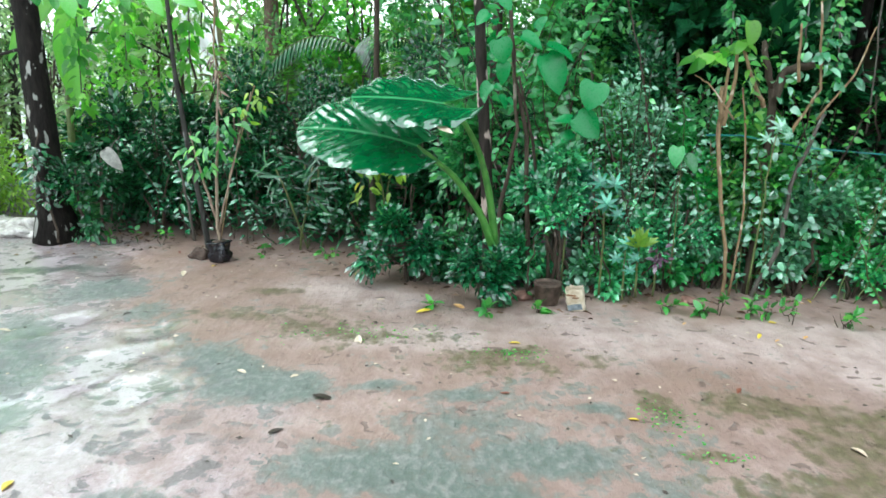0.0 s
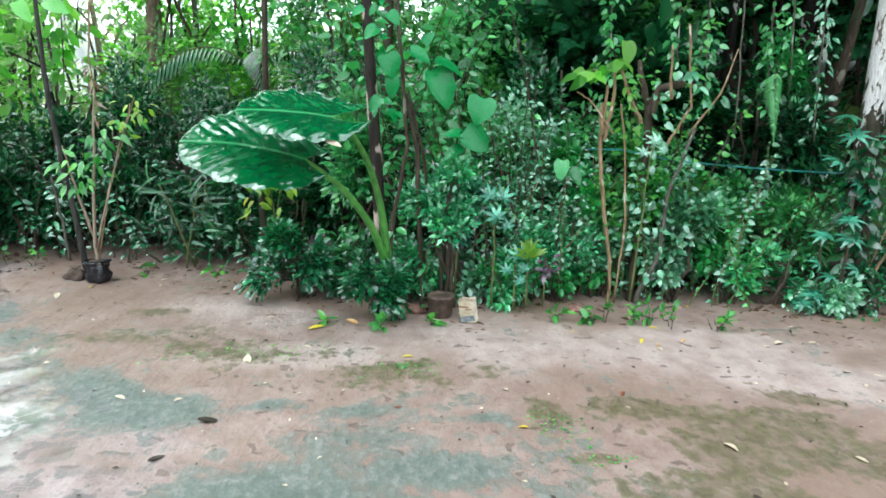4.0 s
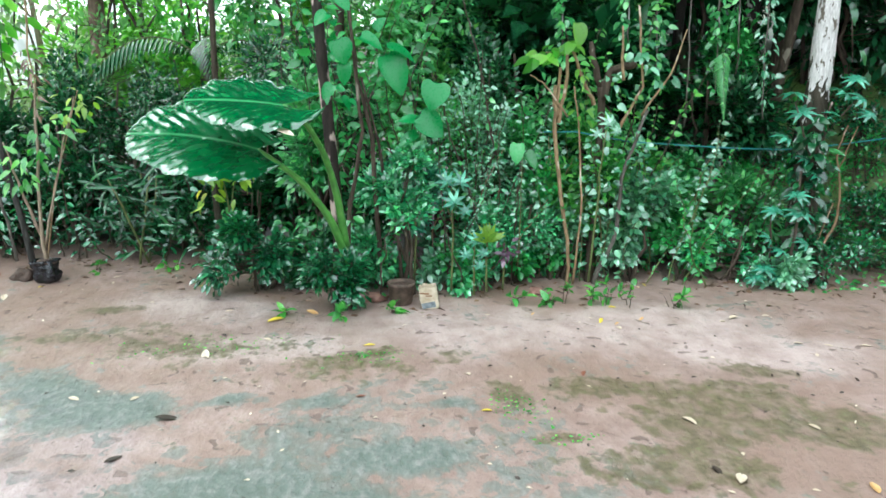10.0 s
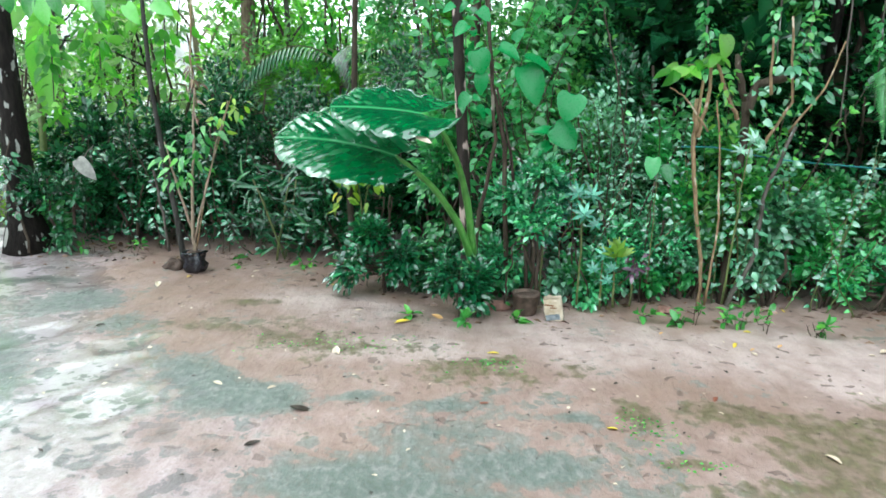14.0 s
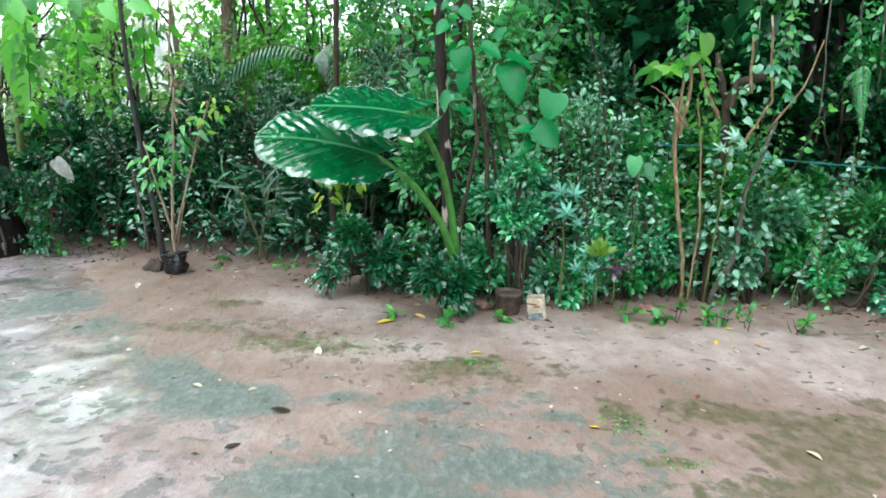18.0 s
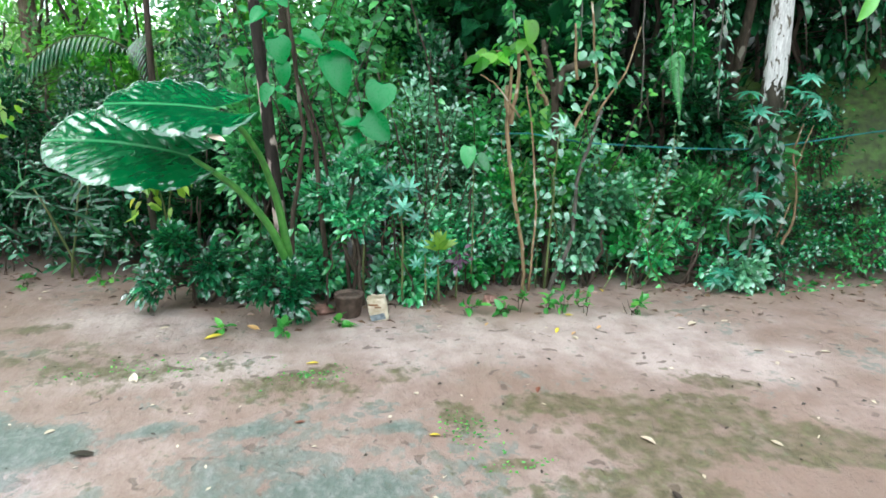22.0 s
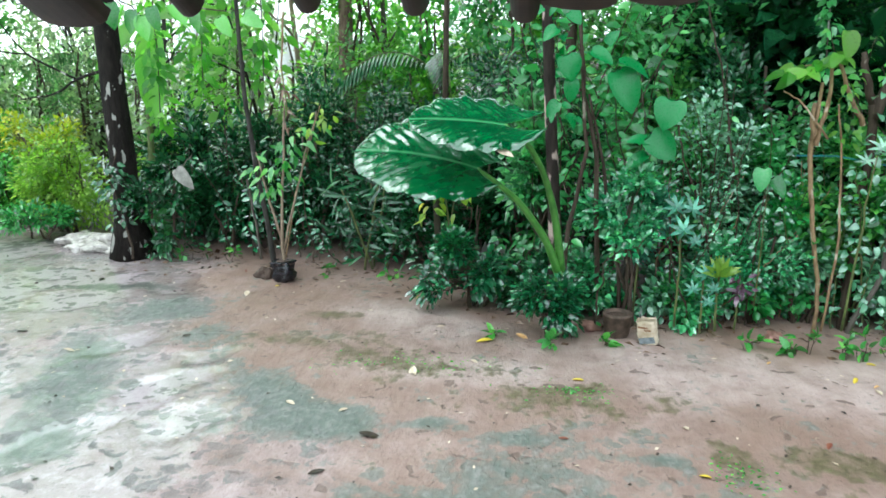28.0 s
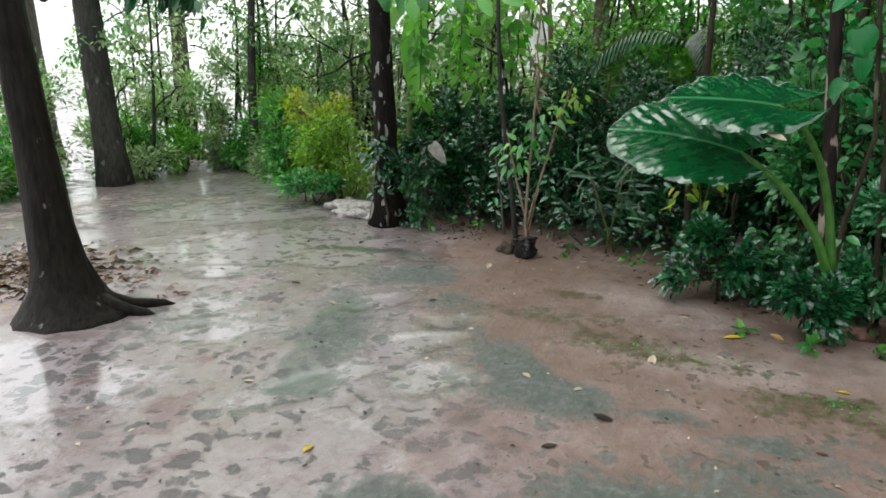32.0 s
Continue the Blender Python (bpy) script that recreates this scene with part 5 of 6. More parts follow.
line_plant("dry_stick", "bare yellowish bent twig beside the white trunk", "stick", [([(4.1, 4.93, 0.26), (4.2, 4.93, 0.42), (4.22, 4.93, 0.65), (4.14, 4.93, 1.01), (4.21, 4.93, 1.22)], 0.012, 0.006), ([(4.18, 4.93, 0.9), (4.3, 4.93, 1.22)], 0.007, 0.004), ([(4.1, 4.93, 0.26), (4.06, 4.93, 0.3), (4.17, 4.93, 0.62)], 0.008, 0.005)], BARK_TAN, [], LEAF_MID)
cord_line = np.array([(1.85, 5.08, 1.17), (2.1, 5.08, 1.17), (2.55, 5.1, 1.09), (2.95, 5.12, 1.06), (3.4, 5.12, 1.03), (3.9, 5.14, 1.01), (4.4, 5.16, 1.04), (5.2, 5.2, 1.12), (6.5, 5.4, 1.2)])
cord = tagged(new("cord", mesh_from("cord", *tube(np.stack([np.interp(np.linspace(0, 8, 50), np.arange(9), cord_line[:, a]) for a in range(3)], 1) + [0, 0.1, 0], 0.006, 8))), "teal plastic cord strung through the border", "cord")
cord.data.materials.append(plain_material("teal_plastic", (0.008, 0.13, 0.13), (0.02, 0.22, 0.21), 0.4, 8, 0.05))

# the right-hand bank's low growth
for k in range(105):
    x, y = 3.95 + 2.6 * rng.random(), 4.7 + 2.0 * rng.random()
    shrub(x, y, (0.22, 0.2, 0.25 + 0.2 * rng.random()), (0.045, 0.026), (LEAF_SHEEN, LEAF_EMERALD, LEAF_SHEEN)[k % 3], "low weed on the mossy bank", ends=14, per=9, spread=0.09, stems=2, name="weed", category="weed", group="weeds on the bank")

# weeds along the yard's edge
for x, y, s in ((1.52, 4.72, 0.1), (1.75, 4.62, 0.12), (1.88, 4.68, 0.16), (2.08, 4.66, 0.14), (2.28, 4.52, 0.16), (2.6, 4.42, 0.14), (0.3, 4.55, 0.1), (-0.05, 4.72, 0.06), (0.62, 4.68, 0.07), (2.16, 4.6, 0.14), (-1.6, 6.2, 0.12), (-2.6, 6.5, 0.14), (-1.0, 6.1, 0.12), (-3.0, 6.55, 0.12)):
    shrub(x, y, (s, s * 0.8, s * 1.2), (0.055, 0.036), LEAF_MID, "small bright green weed at the yard's edge", ends=3, per=4, spread=0.04, stems=2, shape="heart", name="weed", category="weed", group="weeds at the edge")
line_plant("climber", "dark climber wrapped round the white trunk's foot", "climber", [([(3.86, 4.86, 0.0), (3.9, 4.84, 0.6), (3.84, 4.84, 1.15)], 0.012, 0.006)], BARK_BROWN, [along([(3.88, 4.84, 0.1), (3.84, 4.84, 1.3)], 150, 0.14, (0.09, 0.055), "heart")], LEAF_DARK)
shrub(-3.25, 6.62, (0.28, 0.2, 1.0), (0.065, 0.033), LEAF_DARK, "dark leafy growth beside the dark lichen trunk", ends=60, per=14, spread=0.1, shape="oval", low=0.05, stems=2)


FALLEN_GREY = plain_material("withered_grey_leaf", (0.14, 0.14, 0.12), (0.28, 0.27, 0.24), 0.6, 25, 0.3)


# ---------------- woods behind ----------------
def thickets(spots, mats, label, leaf=(0.13, 0.06), ends=90, per=15, spread=0.2, group="thickets behind the border", shape="small", face=0.0):
    for k, (x, y, r, h) in enumerate(spots):
        shrub(x, y, (r, r * 0.8, h), leaf, mats[k % len(mats)], label, ends=ends, per=per, spread=spread, stems=3, shape=shape, face=face, name="thicket", category="thicket", group=group, low=0.03)


def strip(x0, x1, step, back, r, h, jitter=0.35):
    out = []
    for x in np.arange(x0, x1, step):
        xx = x + rng.normal() * jitter * step
        out.append((xx, float(edge(xx)) + back + rng.normal() * 0.25, r * (0.8 + 0.4 * rng.random()), h * (0.8 + 0.4 * rng.random())))
    return out


thickets(strip(-3.4, 0.4, 0.6, 1.35, 0.55, 1.5), (LEAF_DARK,), "leafy green thicket behind the border", (0.085, 0.042), ends=110, per=20, spread=0.16, shape="oval")
thickets(strip(-3.6, 0.5, 0.9, 2.6, 0.7, 2.2), (LEAF_LIGHT, LEAF_MID, LEAF_FAR), "light green thicket in the woods behind", (0.1, 0.045), ends=46, per=18)
thickets(strip(-4.5, 1.5, 1.0, 5.0, 1.0, 3.0), (LEAF_MIST, LEAF_FAR), "green thicket far in the woods, mist put into its colour", (0.2, 0.09), ends=36, spread=0.3)
thickets(strip(0.2, 2.4, 0.5, 1.0, 0.5, 2.1), (LEAF_DARK, LEAF_SMALL, LEAF_MID), "green thicket behind the border", (0.07, 0.036), ends=90, per=22, spread=0.15, face=0.6)
thickets(strip(0.6, 2.8, 0.7, 1.9, 0.8, 3.0), (LEAF_MID, LEAF_SMALL, LEAF_DARK), "tall green thicket behind the border", (0.085, 0.042), ends=130, per=22, face=0.5)
thickets(strip(-1.9, 0.5, 0.6, 3.2, 0.9, 3.7), (LEAF_LIGHT, LEAF_LIGHT, LEAF_MID), "tall light green thicket closing the woods behind", (0.12, 0.055), ends=64, per=18, spread=0.24)
thickets(strip(0.5, 2.7, 0.6, 3.2, 0.9, 3.9), (LEAF_SMALL, LEAF_MID), "tall green thicket closing the woods behind", (0.11, 0.052), ends=120, per=18, spread=0.22)
thickets(strip(2.6, 3.9, 0.6, 1.5, 0.5, 1.3), (LEAF_SMALL, LEAF_DARK, LEAF_EMERALD), "green thicket on the bank's face", (0.08, 0.04), ends=90)
# thickets added out of view on the wrapped bank, to darken the right ground
thickets([(6.3, 4.4, 0.7, 1.6), (6.6, 3.4, 0.8, 1.9), (7.0, 2.6, 0.8, 2.2), (7.3, 1.6, 0.9, 2.4), (7.8, 0.4, 1.0, 2.6), (6.9, 5.4, 0.9, 2.2), (7.8, 3.4, 1.0, 2.8), (8.4, 1.8, 1.1, 3.0)], (LEAF_DARK, LEAF_SMALL), "unseen thicket added to shade the yard's right side", ends=110)
thickets([(2.9, 6.0, 0.5, 1.3), (3.3, 6.2, 0.5, 1.4), (3.7, 6.1, 0.5, 1.3), (4.2, 6.2, 0.5, 1.2)], (LEAF_DARK,), "thicket in the hollow, its shade put into dark leaves", (0.09, 0.045), ends=80)
thickets(strip(2.2, 7.0, 0.6, 2.4, 0.8, 2.4), (LEAF_DARK,), "dark thicket on top of the bank", ends=120)
thickets([(2.4, 8.6, 1.1, 4.6), (3.4, 8.3, 1.1, 4.8), (4.4, 8.0, 1.1, 4.8), (5.4, 7.6, 1.1, 4.8), (6.4, 7.0, 1.1, 4.8), (3.0, 9.4, 1.2, 4.4), (4.4, 9.3, 1.2, 4.6), (5.8, 9.0, 1.2, 4.6), (7.2, 8.2, 1.3, 4.6), (8.6, 6.8, 1.3, 4.6), (2.1, 6.7, 0.5, 2.4), (2.6, 6.5, 0.5, 2.2)], (LEAF_DARK,), "tall thicket closing the gap behind, dark leaves standing in for shade", (0.24, 0.13), ends=130, spread=0.34)
thickets([(5.3, 6.9, 0.6, 2.1), (5.9, 6.6, 0.6, 2.1), (6.5, 6.3, 0.7, 2.2), (7.0, 7.4, 0.8, 2.6)], (LEAF_DARK,), "dark thicket overhanging the mossy bank", (0.13, 0.07), ends=130, per=16, spread=0.22, shape="oval")
for x, y, z, n in ((4.55, 5.5, 2.35, 12), (4.95, 5.5, 2.3, 14), (5.25, 5.6, 2.3, 12), (5.5, 5.7, 2.25, 12)):
    line_plant("hanging_branch", "drooping leafy branch hanging over the mossy bank", "branch", [([(x, y + 0.7, z + 0.35), (x, y + 0.2, z + 0.1), (x + 0.04, y, z - 0.25), (x + 0.06, y - 0.05, z - 0.65)], 0.009, 0.004)], BARK_BROWN, [along([(x, y + 0.1, z), (x + 0.04, y, z - 0.25), (x + 0.06, y - 0.05, z - 0.68)], n, 0.11, (0.1, 0.055), "oval", 0.8)], LEAF_DARK)
FAR_EDGE = [(-8.6, 4.6), (-8.75, 5.3), (-8.85, 6.0), (-8.95, 6.6), (-8.9, 7.6), (-8.85, 8.2), (-8.5, 8.7), (-8.05, 9.0), (-7.6, 9.15), (-7.1, 9.15), (-6.65, 8.9), (-6.3, 8.5), (-5.9, 8.5), (-5.5, 8.6)]
for row, back, h in ((0, -0.25, 0.45), (0, 0.0, 0.95), (1, 0.55, 1.6), (2, 1.2, 2.1)):
    spots = []
    for x, y in FAR_EDGE if row < 2 else FAR_EDGE[:-3]:
        q = back / math.hypot(x, y)
        spots.append((x * (1 + q) + 0.2 * rng.normal(), y * (1 + q) + 0.15 * rng.normal(), 0.5 + 0.12 * row, (h + 0.2 * max(0.0, x + 7.5)) * (0.85 + 0.3 * rng.random())))
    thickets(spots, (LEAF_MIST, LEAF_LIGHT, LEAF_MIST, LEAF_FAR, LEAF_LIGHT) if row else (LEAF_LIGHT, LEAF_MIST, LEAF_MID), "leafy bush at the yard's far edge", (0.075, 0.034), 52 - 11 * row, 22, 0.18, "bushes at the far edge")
thickets([(-6.9, 9.7, 0.8, 2.7), (-7.7, 10.4, 0.8, 2.6), (-6.1, 9.6, 0.7, 2.7)], (LEAF_MIST, LEAF_FAR), "tall leafy bush at the far edge, mist put into its colour", (0.09, 0.042), 80, 15, 0.22, "bushes at the far edge")
thickets([(-4.9, 9.1, 0.7, 2.3), (-4.3, 8.8, 0.7, 2.2), (-6.3, 10.4, 0.9, 2.6), (-5.3, 10.5, 0.9, 2.7)], (LEAF_MIST, LEAF_LIGHT), "leafy bush beyond the yellow shrub, partly mist-paled in colour", (0.08, 0.036), 40, 20, 0.24, "bushes at the far edge")
thickets([(-4.2, 10.6, 0.8, 3.2), (-3.4, 10.2, 0.8, 3.4), (-2.6, 10.4, 0.8, 3.4)], (LEAF_LIGHT, LEAF_MIST), "tall light green thicket behind the border, partly mist-paled in colour", (0.12, 0.055), 60, 16, 0.26, "thickets in the haze")
thickets([(-10.5, 13.5, 1.3, 2.4), (-9, 13.2, 1.3, 2.6), (-8, 12.8, 1.3, 2.8), (-7, 13.0, 1.3, 3.0), (-6.2, 12.6, 1.3, 3.0), (-5.3, 13, 1.3, 3.1), (-4.6, 12.4, 1.3, 3.0), (-3.8, 12.5, 1.3, 3.1), (-2.5, 13, 1.3, 3.2), (-1, 13, 1.3, 3.0), (0.5, 12, 1.4, 3.4)], (LEAF_MIST,), "distant green thicket with mist painted into its leaves", (0.12, 0.055), 30, 14, 0.42, "distant thickets")
for k, (x, y) in enumerate(((-6.6, 11.0), (-5.3, 10.9), (-4.4, 10.8), (-3.1, 10.9), (-1.7, 10.0), (-0.5, 10.2), (-2.0, 12.0))):
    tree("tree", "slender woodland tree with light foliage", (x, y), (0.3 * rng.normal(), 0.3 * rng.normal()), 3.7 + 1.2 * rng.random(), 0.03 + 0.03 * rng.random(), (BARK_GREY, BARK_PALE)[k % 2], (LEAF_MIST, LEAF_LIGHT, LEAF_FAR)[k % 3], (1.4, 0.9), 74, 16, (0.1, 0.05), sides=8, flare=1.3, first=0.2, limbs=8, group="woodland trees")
for x, y, h in ((-6.1, 9.9, 3.6), (-5.3, 9.6, 3.4), (-7.9, 10.2, 4.2), (-6.9, 11.2, 4.0)):
    tree("tree", "small crooked tree, its leafy boughs mist-paled in colour", (x, y), (0.5 * rng.normal(), 0.2), h, 0.045, BARK_DULL, (LEAF_MIST, LEAF_LIGHT)[int(10 * h) % 2], (1.2, 0.8), 56, 14, (0.08, 0.04), sides=8, flare=1.3, first=0.35, limbs=8, bow=(0.25, 0), group="woodland trees")
for x, y, lean in ((-7.25, 6.9, 0.1), (-7.6, 7.6, -0.1), (-7.1, 8.2, 0.15), (-6.2, 8.5, -0.2), (-7.9, 6.6, 0.2), (-6.7, 8.1, 0.2), (-8.3, 7.9, -0.2), (-5.9, 8.9, 0.2)):
    tree("tree", "thin bare-stemmed tree among the far bushes", (x * 1.16, y * 1.16), (lean, 0.1), 3.4, 0.028, BARK_DULL, (LEAF_FAR, LEAF_MIST)[int(100 * abs(lean)) % 20 // 10], (0.9, 1.1), 60, 18, (0.075, 0.036), sides=7, flare=1.3, first=0.3, limbs=7, bow=(lean, 0), group="woodland trees")
# trees added to overhang the right hollow and keep the sky's light off
for k in range(7):
    x = 3.4 + 1.7 * k / 6 + 0.2 * rng.normal()
    y = float(edge(x)) + 1.3 + 2.5 * rng.random()
    tree("tree", "woodland tree added for shade, with dense dark crown", (x, y), (0.4 * rng.normal(), -0.5 + 0.3 * rng.normal()), 2.9 + 1.0 * rng.random(), 0.05 + 0.03 * rng.random(), (BARK_BROWN, BARK_DARK)[k % 2], LEAF_DARK, (1.7, 0.5), 150, 18, (0.24, 0.12), sides=8, flare=1.3, first=0.5, limbs=8, group="shady trees")

# far added treeline closes the distance behind the woods, mist painted in its colour
HAZE = plain_material("distant_foliage_mist_tint", (0.62, 0.7, 0.65), (0.82, 0.87, 0.84), 0.9, 0.6, 0.1)
bm = bmesh.new()
rows = []
for i in range(61):
    a = radians(-37 + 85 * i / 60)
    top = 4.5 + 2 * noise.noise(Vector((i * 0.35, 2.0, 0))) + 2.5 * noise.noise(Vector((i * 1.3, 7.0, 0)))
    top *= min(1.0, (i + 1) / 9)
    rows.append([bm.verts.new(((46 + 2.5 * noise.noise(Vector((i * 0.9, k * 1.1, 4)))) * math.sin(a), (46 + 2.5 * noise.noise(Vector((i * 0.9, k * 1.1, 9)))) * math.cos(a), -5 + (top + 5) * k / 9)) for k in range(10)])
for p, q in zip(rows, rows[1:]):
    for k in range(9):
        bm.faces.new((p[k], q[k], q[k + 1], p[k + 1])).smooth = True
treeline = new("backdrop", bpy.data.meshes.new("backdrop"))
bm.to_mesh(treeline.data)
bm.free()
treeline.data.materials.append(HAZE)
tagged(treeline, "far treeline backdrop with mist painted into its pale colour", "treeline", kind="structure")

# yellowing shrub beyond the dark trunk
shrub(-5.15, 7.8, (0.6, 0.4, 1.5), (0.06, 0.03), LEAF_YELLOW, "feathery shrub with yellow-green leaves", ends=70, per=18, spread=0.15, shape="small", low=0.5)
shrub(-4.95, 7.6, (0.95, 0.45, 1.2), (0.06, 0.028), LEAF_LIME, "feathery yellowish green shrub", ends=230, per=18, spread=0.12, shape="small", low=0.0)
shrub(-5.0, 7.25, (0.5, 0.25, 0.45), (0.06, 0.03), LEAF_SMALL, "low green shrub at the yard's far edge", ends=70, per=16, spread=0.1, low=0.0)

# big hanging leaves and palm fronds among the light trees
for x, y, top, low, m in ((-3.75, 7.6, 2.6, 1.1, 90), (-3.3, 7.7, 2.7, 1.5, 70), (-2.75, 8.0, 2.8, 1.5, 70)):
    line_plant("hanging_vine", "hanging curtain of light yellow-green leaves", "vine", [([(x, y, top + 0.6), (x + 0.03, y, 0.5 * (top + low)), (x, y, low)], 0.01, 0.005)], BARK_GREY, [along([(x, y, top), (x, y, low)], m, 0.16, (0.13, 0.07), "oval", 0.5)], LEAF_LIGHT)


def frond(base, tip, sag, size):
    rib = bend(base, tip, sag, 0, 28)
    w = unit(np.gradient(rib, axis=0))
    s = unit(np.cross(w, [0, 0, 1.0]))
    taper = np.sin(np.linspace(0.25, 2.9, 28))
    leaves = [blades(rib, unit(w * 0.5 + sg * s + np.array([0, 0, -0.55])), np.tile([0, 0, 1.0], (28, 1)), size * taper, 0.03, "strap", 0.1, 0.3) for sg in (-1, 1)]
    return rib, joined(leaves)


for (x, y), top, mat, label in (((-6.2, 10.6), 1.9, LEAF_FAR, "small palm with arching pale fronds"), ((-0.9, 8.3), 1.7, LEAF_DARK, "small palm with arching green fronds")):
    palm = thing("palm", label, "palm", foot(x, y))
    part("trunk", tube([(0, 0, -0.05), (0, 0, 0.6), (0.02, 0, top)], (0.07, 0.06, 0.05), 8), BARK_BROWN, palm)
    for k in range(8 if mat is LEAF_FAR else 4):
        a = 0.8 * k + 0.3 if mat is LEAF_FAR else 1.45 * k + 0.6
        rib, leaf = frond((0, 0, top - 0.05), (math.cos(a) * 1.3, math.sin(a) * 1.1, top - 0.5), 0.4, 0.3)
        fr = part("frond", leaf, mat, palm)
        part("rib", tube(rib, np.linspace(0.012, 0.004, 28), 5), STEM_OLIVE, fr)

line_plant("broad_leaf_plant", "tall plant with long hanging pale lime leaves", "plant", [([(-4.15, 8.1, -0.05), (-4.12, 8.05, 1.3), (-4.0, 8.0, 2.2), (-3.92, 7.95, 2.42)], 0.045, 0.015)], STEM_OLIVE, [], LEAF_LIGHT, single=[blades([(-3.92, 7.92, 2.4)], [(0.02, -0.15, -1)], np.array([[0.1, -1, 0.1]]), 1.25, 0.34, "fallen", 0.2, 0.06), blades([(-4.05, 8.0, 2.3)], [(-0.6, -0.2, -0.5)], np.array([[0.0, -0.9, 0.5]]), 0.9, 0.26, "fallen", 0.2, 0.3), blades([(-3.95, 8.0, 2.3)], [(0.7, -0.1, 0.2)], np.array([[0.0, -0.8, 0.6]]), 0.8, 0.24, "fallen", 0.2, 0.4)])

# leafy twigs that hang into the view, a dead leaf, a bare bough
line_plant("hanging_branch", "hanging branch with large light green leaves", "branch", [([(-3.55, 6.5, 2.6), (-3.0, 6.0, 2.35), (-2.5, 5.8, 2.2), (-2.2, 5.8, 2.15)], 0.014, 0.005)], BARK_BROWN, [], LEAF_MID,
           single=hearts([((-2.98, 5.85, 2.16), (-0.2, -0.2, -0.9), 0.17, 0.11), ((-2.8, 5.8, 2.18), (0.3, -0.2, -0.9), 0.18, 0.11), ((-2.45, 5.8, 2.16), (0.1, -0.2, -0.9), 0.16, 0.1), ((-3.2, 5.9, 2.22), (0.2, -0.2, -0.9), 0.19, 0.14), ((-3.08, 5.9, 2.2), (-0.4, -0.2, -0.8), 0.17, 0.13), ((-2.9, 5.85, 2.12), (0.1, -0.2, -0.9), 0.18, 0.14), ((-2.62, 5.8, 2.2), (0.5, -0.2, -0.6), 0.18, 0.12), ((-2.25, 5.8, 2.1), (0.4, -0.2, -0.6), 0.16, 0.11), ((-2.05, 5.8, 2.12), (0.6, -0.3, -0.3), 0.18, 0.12)]))
line_plant("hanging_branch", "hanging branch with broad green leaves", "branch", [([(4.2, 5.0, 2.9), (4.5, 4.9, 2.5), (4.75, 4.9, 2.15)], 0.012, 0.005)], BARK_BROWN, [], LEAF_MID, single=hearts([((4.6, 4.85, 2.16), (-0.4, -0.2, -0.8), 0.22, 0.13), ((4.75, 4.85, 2.14), (0.3, -0.2, -0.9), 0.22, 0.13), ((4.9, 4.85, 2.2), (0.7, -0.2, -0.6), 0.2, 0.12)]))
line_plant("dead_leaf", "large grey withered leaf caught in the shrubs", "leaf", [([(-2.98, 6.42, 0.86), (-2.93, 6.4, 0.9), (-2.85, 6.4, 1.0)], 0.006, 0.004)], BARK_GREY, [], FALLEN_GREY, single=hearts([((-2.98, 6.38, 0.86), (0.65, -0.3, -0.6), 0.22, 0.12)]))
line_plant("bare_bough", "dark bare bough reaching across the light gap", "branch", [([(-3.68, 6.66, 1.75), (-4.2, 7.0, 1.68), (-4.8, 7.4, 1.5), (-5.3, 7.6, 1.45)], 0.018, 0.006), ([(-4.3, 7.05, 1.66), (-4.9, 7.2, 1.9), (-5.3, 7.3, 2.3)], 0.012, 0.005), ([(-4.9, 7.2, 1.9), (-5.5, 7.2, 1.95)], 0.008, 0.004)], BARK_DARK, [], LEAF_MID)
line_plant("hanging_branch", "drooping dark leaves under the near tree's crown", "branch", [([(-3.7, 3.0, 2.6), (-3.2, 3.0, 2.25), (-2.65, 3.1, 1.95)], 0.012, 0.005)], BARK_NEAR, [along([(-3.0, 3.0, 2.0), (-2.65, 3.1, 1.92)], 70, 0.13, (0.1, 0.05), "oval", 0.4, up=(0, 0.4, 1))], LEAF_DARK)

# ---------------- pots, stones, litter ----------------
def blob(size, seed, sub=2, rough=0.25):
    bm = bmesh.new()
    bmesh.ops.create_icosphere(bm, subdivisions=sub, radius=1)
    for v in bm.verts:
        v.co *= 1 + rough * noise.noise(v.co * 1.7 + Vector((seed, 0, 0)))
        v.co = Vector((v.co.x * size[0], v.co.y * size[1], v.co.z * size[2]))
    for f in bm.faces:
        f.smooth = True
    return bm


def lathe(profile, seg=24, crumple=0.0, seed=0):
    bm = bmesh.new()
    rings = []
    for r, z in profile:
        ring = []
        for k in range(seg):
            a = 2 * math.pi * k / seg
            rr = r * (1 + crumple * noise.noise(Vector((math.cos(a) * 2, math.sin(a) * 2, z * 14 + seed))))
            ring.append(bm.verts.new((rr * math.cos(a), rr * math.sin(a), z)))
        rings.append(ring)
    for p, q in zip(rings, rings[1:]):
        for k in range(seg):
            bm.faces.new((p[k], p[(k + 1) % seg], q[(k + 1) % seg], q[k])).smooth = True
    bm.faces.new(rings[0][::-1])
    bm.faces.new(rings[-1])
    return bm


BLACK_BAG = plain_material("black_plastic_film", (0.006, 0.006, 0.008), (0.018, 0.018, 0.024), 0.1, 22, 1.0)
SOIL_DARK = plain_material("potting_soil", (0.03, 0.018, 0.012), (0.09, 0.055, 0.04), 0.8, 40, 0.8)
CLAY = plain_material("weathered_clay", (0.05, 0.034, 0.024), (0.13, 0.088, 0.065), 0.8, 18, 0.5)
PACKET = plain_material("pale_torn_packet", (0.5, 0.4, 0.27), (0.78, 0.7, 0.56), 0.5, 14, 0.8)
PACKET_FOIL = plain_material("packet_grey_foil", (0.12, 0.15, 0.17), (0.3, 0.34, 0.36), 0.3, 30, 0.6)
